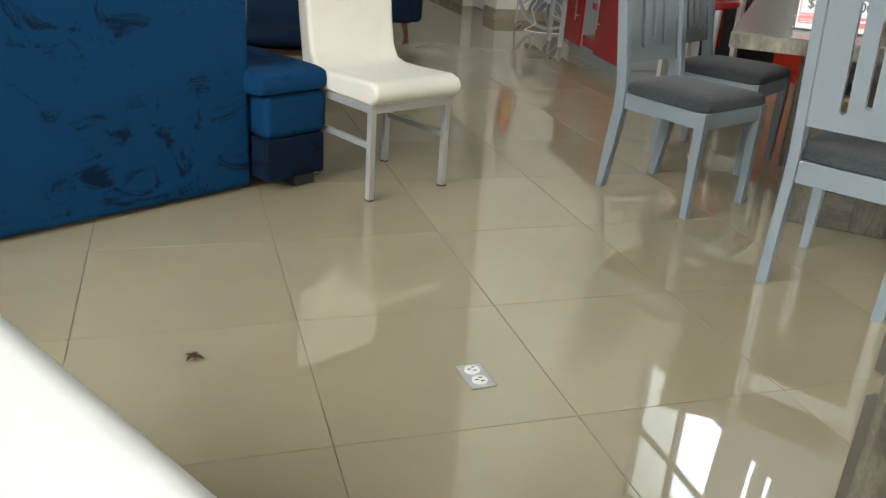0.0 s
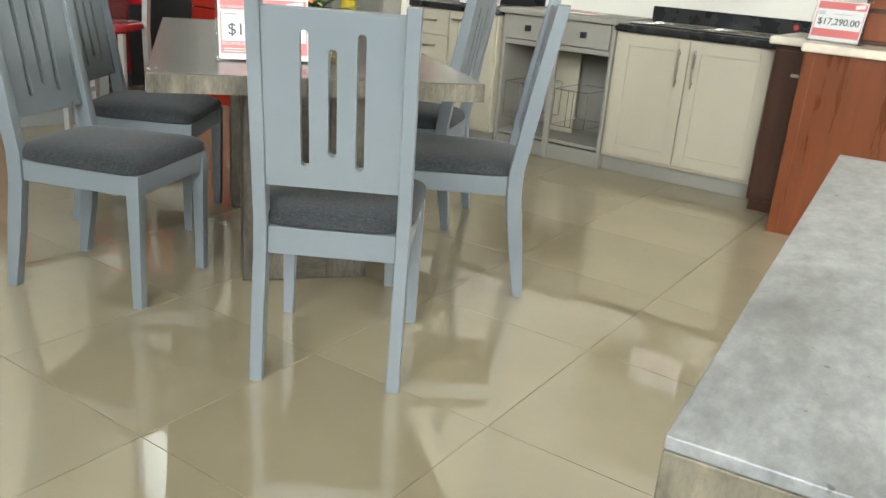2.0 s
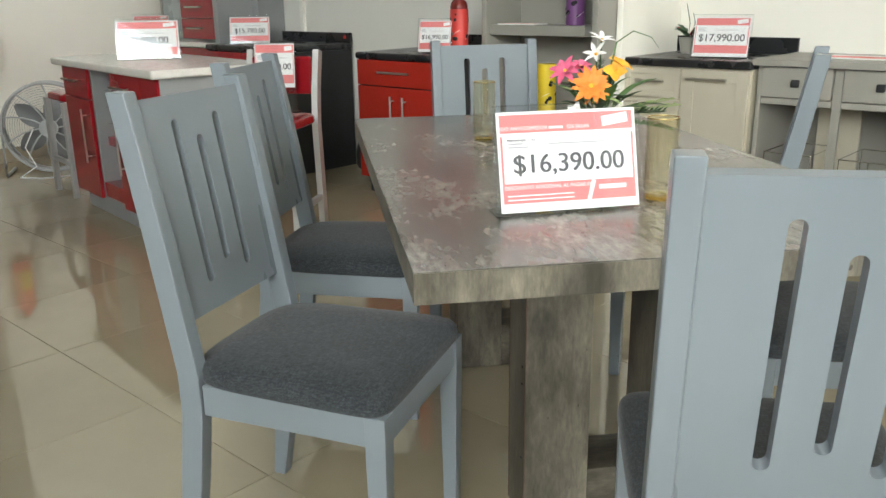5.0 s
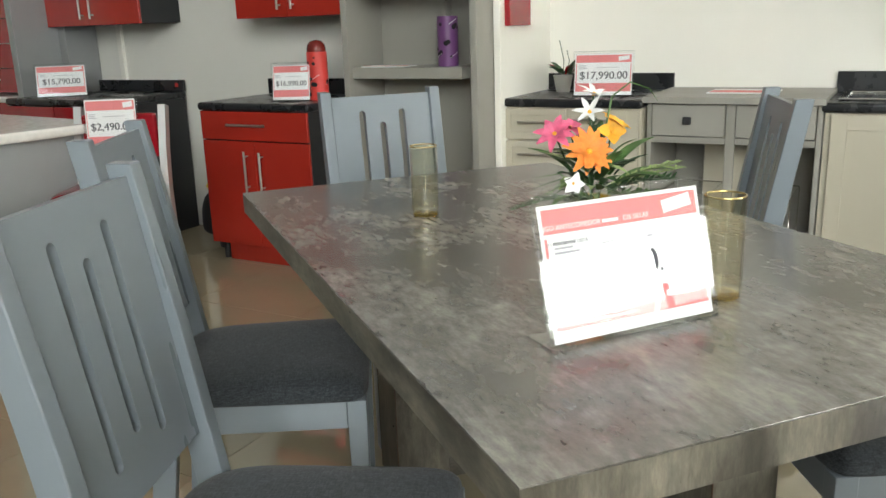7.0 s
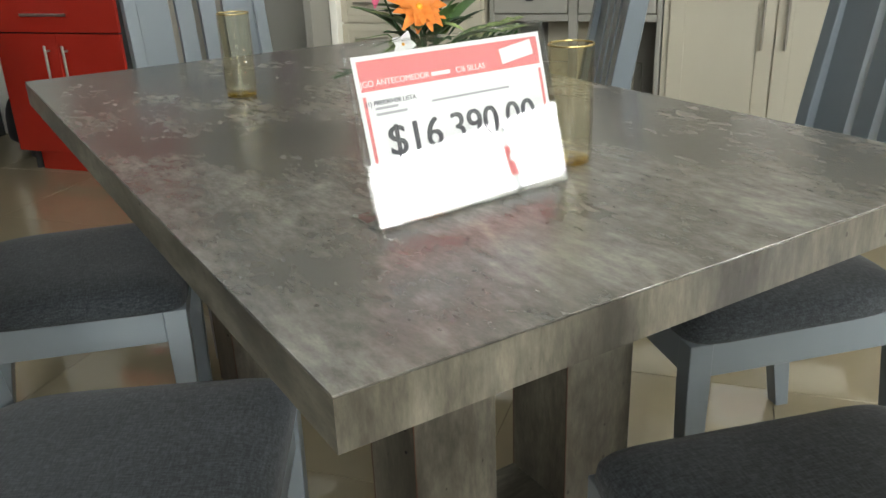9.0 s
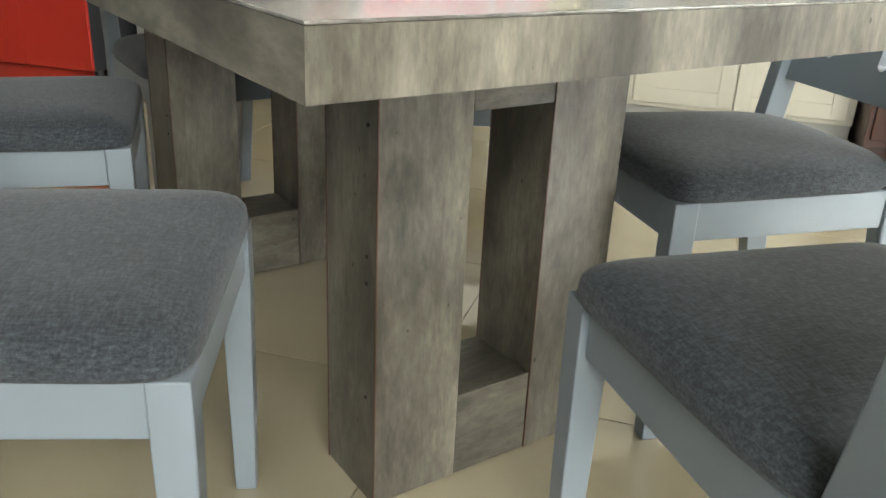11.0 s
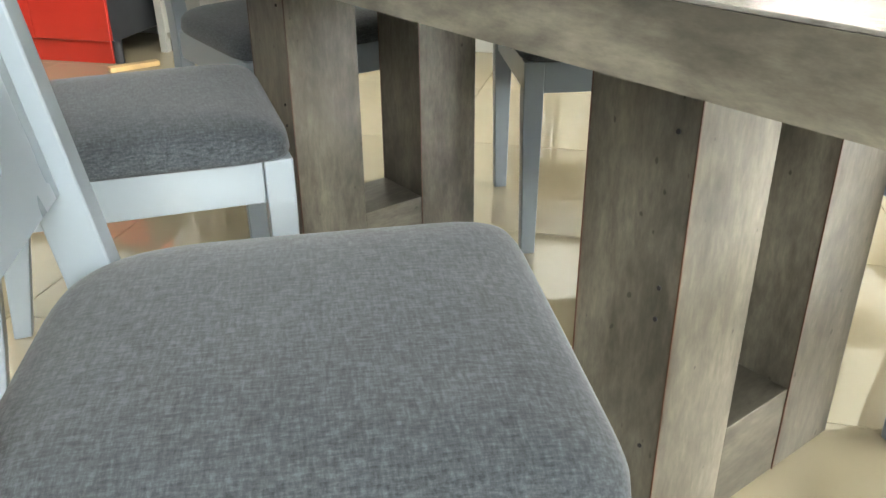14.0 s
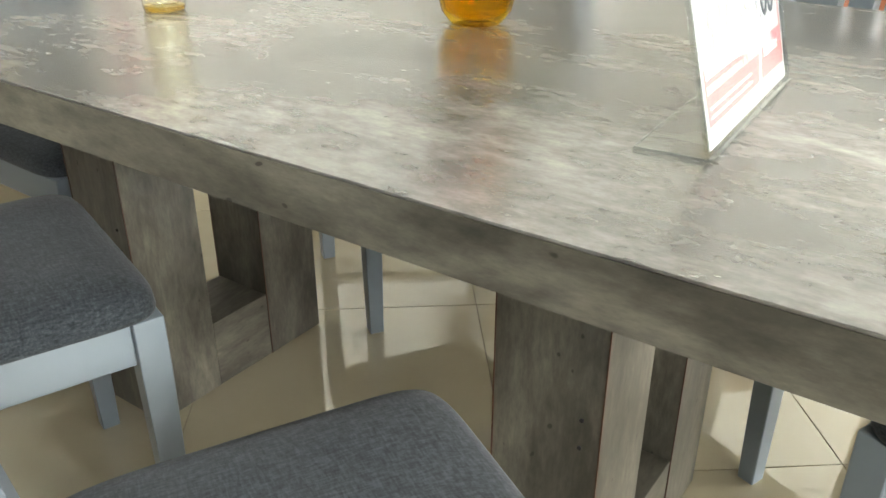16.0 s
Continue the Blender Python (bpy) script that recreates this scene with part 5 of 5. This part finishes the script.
solo("wood_strip", one_box(-0.02, 0.02, -0.10, 0.10, 0.0, 0.02), plain("raw_wood", (0.45, 0.30, 0.13), 0.7, vary=0.2), shop(-2.62, 3.56, 0, -40), "short raw wooden strip on the floor", "wood")

# ---- near things ----
# concrete-look buffet
dk = thing("buffet", pose(0.208, 1.115, 0, 0, 0, 44.2), "concrete-look buffet cabinet with long upright pulls", "cabinet")
BL, BD = 1.06, 0.55
M_BTOP = laminate("buffet_concrete_top", (0.28, 0.29, 0.295), (0.105, 0.11, 0.115), (0.5, 1.0, 1.0), 0.3, 1.0, 1.7)
M_BSIDE = laminate("buffet_plank_side", (0.180, 0.163, 0.120), (0.058, 0.049, 0.035), (1.4, 1.4, 0.45), 0.5)
part("top", one_box(0, BL, -BD, 0, 0.852, 0.862, bevel=0.0015), M_BTOP, dk, "cloudy pale concrete-look top")
part("top_edge", one_box(0.0, BL, -BD, 0.0, 0.807, 0.8515, bevel=0.0015), M_BSIDE, dk)
part("carcass", one_box(0.012, BL - 0.012, -BD + 0.012, -0.012, 0.03, 0.8065, bevel=0.002), M_BSIDE, dk)
for k in range(3):
    x0 = 0.014 + k * (BL - 0.028) / 3
    dd = part("door", one_box(x0, x0 + (BL - 0.028) / 3 - 0.004, -0.0115, 0.004, 0.05, 0.803), M_BSIDE, dk)
    part("handle", one_box(x0 + 0.012, x0 + 0.032, 0.0045, 0.030, 0.57, 0.752, bevel=0.002), M_DARKPULL, dd, "flat dark metal pull")
    part("handle", one_box(x0 + 0.012, x0 + 0.032, 0.0045, 0.030, 0.33, 0.53, bevel=0.002), M_DARKPULL, dd, "flat dark metal pull")
part("plinth", one_box(0.03, BL - 0.03, -BD + 0.03, -0.04, 0.0, 0.03), M_BLACK, dk)

# blue sofa
so = thing("sofa", pose(-2.62, 0.78, 0, 0, 0, 68), "deep blue velvet corner sofa seen from behind", "sofa")
part("backrest", one_box(0, 2.05, 0.0, 0.24, 0.012, 0.98, bevel=0.03, seg=4), M_BLUE, so, "tall plain velvet back")
part("base", one_box(0.02, 2.02, 0.245, 0.95, 0.06, 0.24, bevel=0.02, seg=3), M_BLUE, so)
part("seat_cushion", cushion(bmesh.new(), 2.0, 0.78, 0.10, 0.12, 0.35, (1.03, 0.62, 0.37), flat=False), M_BLUE, so, smooth=60)
part("chaise_base", one_box(2.052, 2.335, -0.095, 0.90, 0.05, 0.22, bevel=0.012, seg=3), M_NAVY, so, "darker blue velvet lower band")
part("chaise_front", one_box(2.052, 2.345, -0.10, 0.91, 0.2205, 0.39, bevel=0.03, seg=4), M_BLUE, so)
part("chaise_cushion", cushion(bmesh.new(), 0.34, 1.04, 0.055, 0.14, 0.4, (2.185, 0.41, 0.435), flat=False), M_BLUE, so, "padded velvet cushion", smooth=60)
for x, y in ((2.25, -0.03), (0.1, 0.85), (1.9, 0.85), (2.27, 0.85)):
    part("foot", one_box(x - 0.05, x + 0.05, y - 0.04, y + 0.04, 0.0, 0.0495), M_BLACK, so, "short black block foot")


def parsons_chair(m, cloth, legs, label, name="upholstered_chair"):
    """Padded chair with a one-piece back and seat; looks along +y."""
    t = thing(name, m, label, "chair")
    prof = [(0.255, 0.415), (0.262, 0.44), (0.245, 0.468), (0.20, 0.480), (0.0, 0.470), (-0.10, 0.470), (-0.155, 0.485), (-0.185, 0.53), (-0.205, 0.64), (-0.245, 0.95), (-0.262, 0.985), (-0.29, 0.995),
            (-0.315, 0.975), (-0.322, 0.93), (-0.285, 0.62), (-0.255, 0.43), (-0.24, 0.395), (-0.2, 0.386), (0.22, 0.386)]
    bm = bmesh.new()
    sides = [[bm.verts.new((x, y, z)) for y, z in prof] for x in (-0.215, 0.215)]
    for k in range(len(prof)):
        q = (k + 1) % len(prof)
        bm.faces.new((sides[0][k], sides[0][q], sides[1][q], sides[1][k]))
    caps = [bm.faces.new(sides[0]), bm.faces.new(sides[1][::-1])]
    bmesh.ops.recalc_face_normals(bm, faces=bm.faces)
    bmesh.ops.bevel(bm, geom=list({e for f in caps for e in f.edges}), offset=0.018, segments=4, affect="EDGES", profile=0.5)
    part("padded_shell", bm, cloth, t, "one-piece padded seat and back", smooth=50)
    for sx in (-1, 1):
        for y in (-0.20, 0.20):
            part("leg", one_box(sx * 0.19 - 0.013, sx * 0.19 + 0.013, y - 0.013, y + 0.013, 0, 0.385, bevel=0.002), legs, t)
            part("leg_tip", one_box(sx * 0.19 - 0.014, sx * 0.19 + 0.014, y - 0.014, y + 0.014, -0.0, 0.006, bevel=0.001), M_RUBBER, t)
        part("side_rail", one_box(sx * 0.19 - 0.010, sx * 0.19 + 0.010, -0.186, 0.186, 0.352, 0.384), legs, t)
        part("stretcher", one_box(sx * 0.19 - 0.008, sx * 0.19 + 0.008, -0.186, 0.186, 0.21, 0.235), legs, t)
    for y in (-0.20, 0.20):
        part("cross_rail", one_box(-0.176, 0.176, y - 0.010, y + 0.010, 0.352, 0.384), legs, t)
    return t


parsons_chair(facing(-1.49, 3.07, -26.6), M_CREAM, M_SILVER, "cream upholstered dining chair with silver metal legs")
parsons_chair(facing(-2.40, 3.80, -60), M_NAVY, M_DARKWOOD, "navy velvet chair with dark wooden legs behind the sofa")
na = thing("lounge_chair", pose(-3.30, 6.55, 0, 0, 0, 25), "navy velvet lounge chair on short wooden legs", "armchair")
part("body", one_box(-0.36, 0.36, -0.34, 0.34, 0.16, 0.44, bevel=0.05, seg=4), M_NAVY, na, smooth=60)
part("backrest", one_box(-0.36, 0.36, 0.18, 0.36, 0.42, 0.92, bevel=0.06, seg=4), M_NAVY, na, smooth=60)
for sx in (-1, 1):
    part("arm", one_box(sx * 0.37 - 0.06, sx * 0.37 + 0.06, -0.32, 0.30, 0.17, 0.64, bevel=0.05, seg=4), M_NAVY, na, smooth=60)
    for y in (-0.26, 0.26):
        part("leg", cyl(bmesh.new(), (sx * 0.32, y, 0), (sx * 0.28, y * 0.9, 0.17), 0.012, 0.022), M_WOOD, na, "tapered wooden leg")

# white armrest close to the start
ar = thing("armchair", pose(-0.560, 0.565, 0, 0, 0, -20), "white leatherette armchair with a rounded arm", "armchair")
part("arm", one_box(-0.75, 0.42, -0.24, 0.0, 0.05, 0.64, bevel=0.05, seg=5), M_WHITE_UPH, ar, smooth=60)
part("seat", cushion(bmesh.new(), 0.9, 0.50, 0.10, 0.16, 0.4, (-0.20, -0.50, 0.30), flat=False), M_WHITE_UPH, ar, smooth=60)
part("base", one_box(-0.72, 0.38, -0.78, -0.245, 0.05, 0.22, bevel=0.02), M_WHITE_UPH, ar)
for x in (-0.6, 0.3):
    for y in (-0.06, -0.68):
        part("foot", cyl(bmesh.new(), (x, y, 0), (x, y, 0.055), 0.025), M_BLACK, ar)

# floor socket and a dry scrap
fs = thing("floor_socket", pose(-0.556, 1.767, 0.0005, 0, 0, -47), "square metal floor outlet cover with white sockets", "outlet")
part("plate", one_box(-0.056, 0.056, -0.034, 0.034, 0, 0.004, bevel=0.0015), M_SILVER, fs, "steel cover plate")
for x in (-0.026, 0.026):
    so_ = part("socket", lathe(bmesh.new(), [(0.021, 0), (0.021, 0.003), (0.019, 0.004)], 24), M_PAPER, fs, "round white socket", at=pose(x, 0, 0.0042))
    for a, b in ((-0.008, 0.004), (0.008, 0.004), (0.0, -0.009)):
        part("contact_hole", one_box(a - 0.0018, a + 0.0018, b - 0.005, b + 0.005, 0.0041, 0.0046, bevel=0), M_HOLE, so_)
bm = bmesh.new()
for a in (0.2, 1.9, 3.3, 4.6):
    petal(bm, (0, 0, 0.004), (math.cos(a), math.sin(a), 0.2), (0, 0, 1), 0.026, 0.014, 0.5)
solo("dry_leaf", bm, M_DARKWOOD, pose(-1.23, 1.50, 0.001), "small dark dry leaf scrap on the tiles", "leaf")

# ---- floor tiles ----
PITCH, GAP = 0.595, 0.0022
floor = solo("floor", one_box(-12.2, 6.2, -4.7, 4.9, -0.08, -0.0035, bevel=0), M_GROUT, K, "polished beige porcelain tile floor with thin dark joints", "floor", kind="structure", smooth=None)
half = (PITCH - GAP) / 2
tile_mesh = finish("tile", box(bmesh.new(), -half, half, -half, half, -0.006, 0.0, bevel=0.0004, seg=1), M_TILE)
far = bmesh.new()
count = 0
for i in range(-21, 11):
    for j in range(-8, 8):
        s, d = (i + 0.5) * PITCH, (j + 0.5) * PITCH
        if not (-12.2 < s < 6.2 and -4.7 < d < 4.9):
            continue
        if -7.6 < s < 2.7 and -1.8 < d < 4.7 and count < 300:
            t = new("tile", tile_mesh)
            t.parent = floor
            t.matrix_local = pose(s, d, 0)
            count += 1
        else:
            box(far, s - half, s + half, d - half, d + half, -0.006, 0.0)
rest = part("tiles_far", far, M_TILE, floor, "further tiles of the same floor", smooth=None)
tagged(rest, kind="stuff")
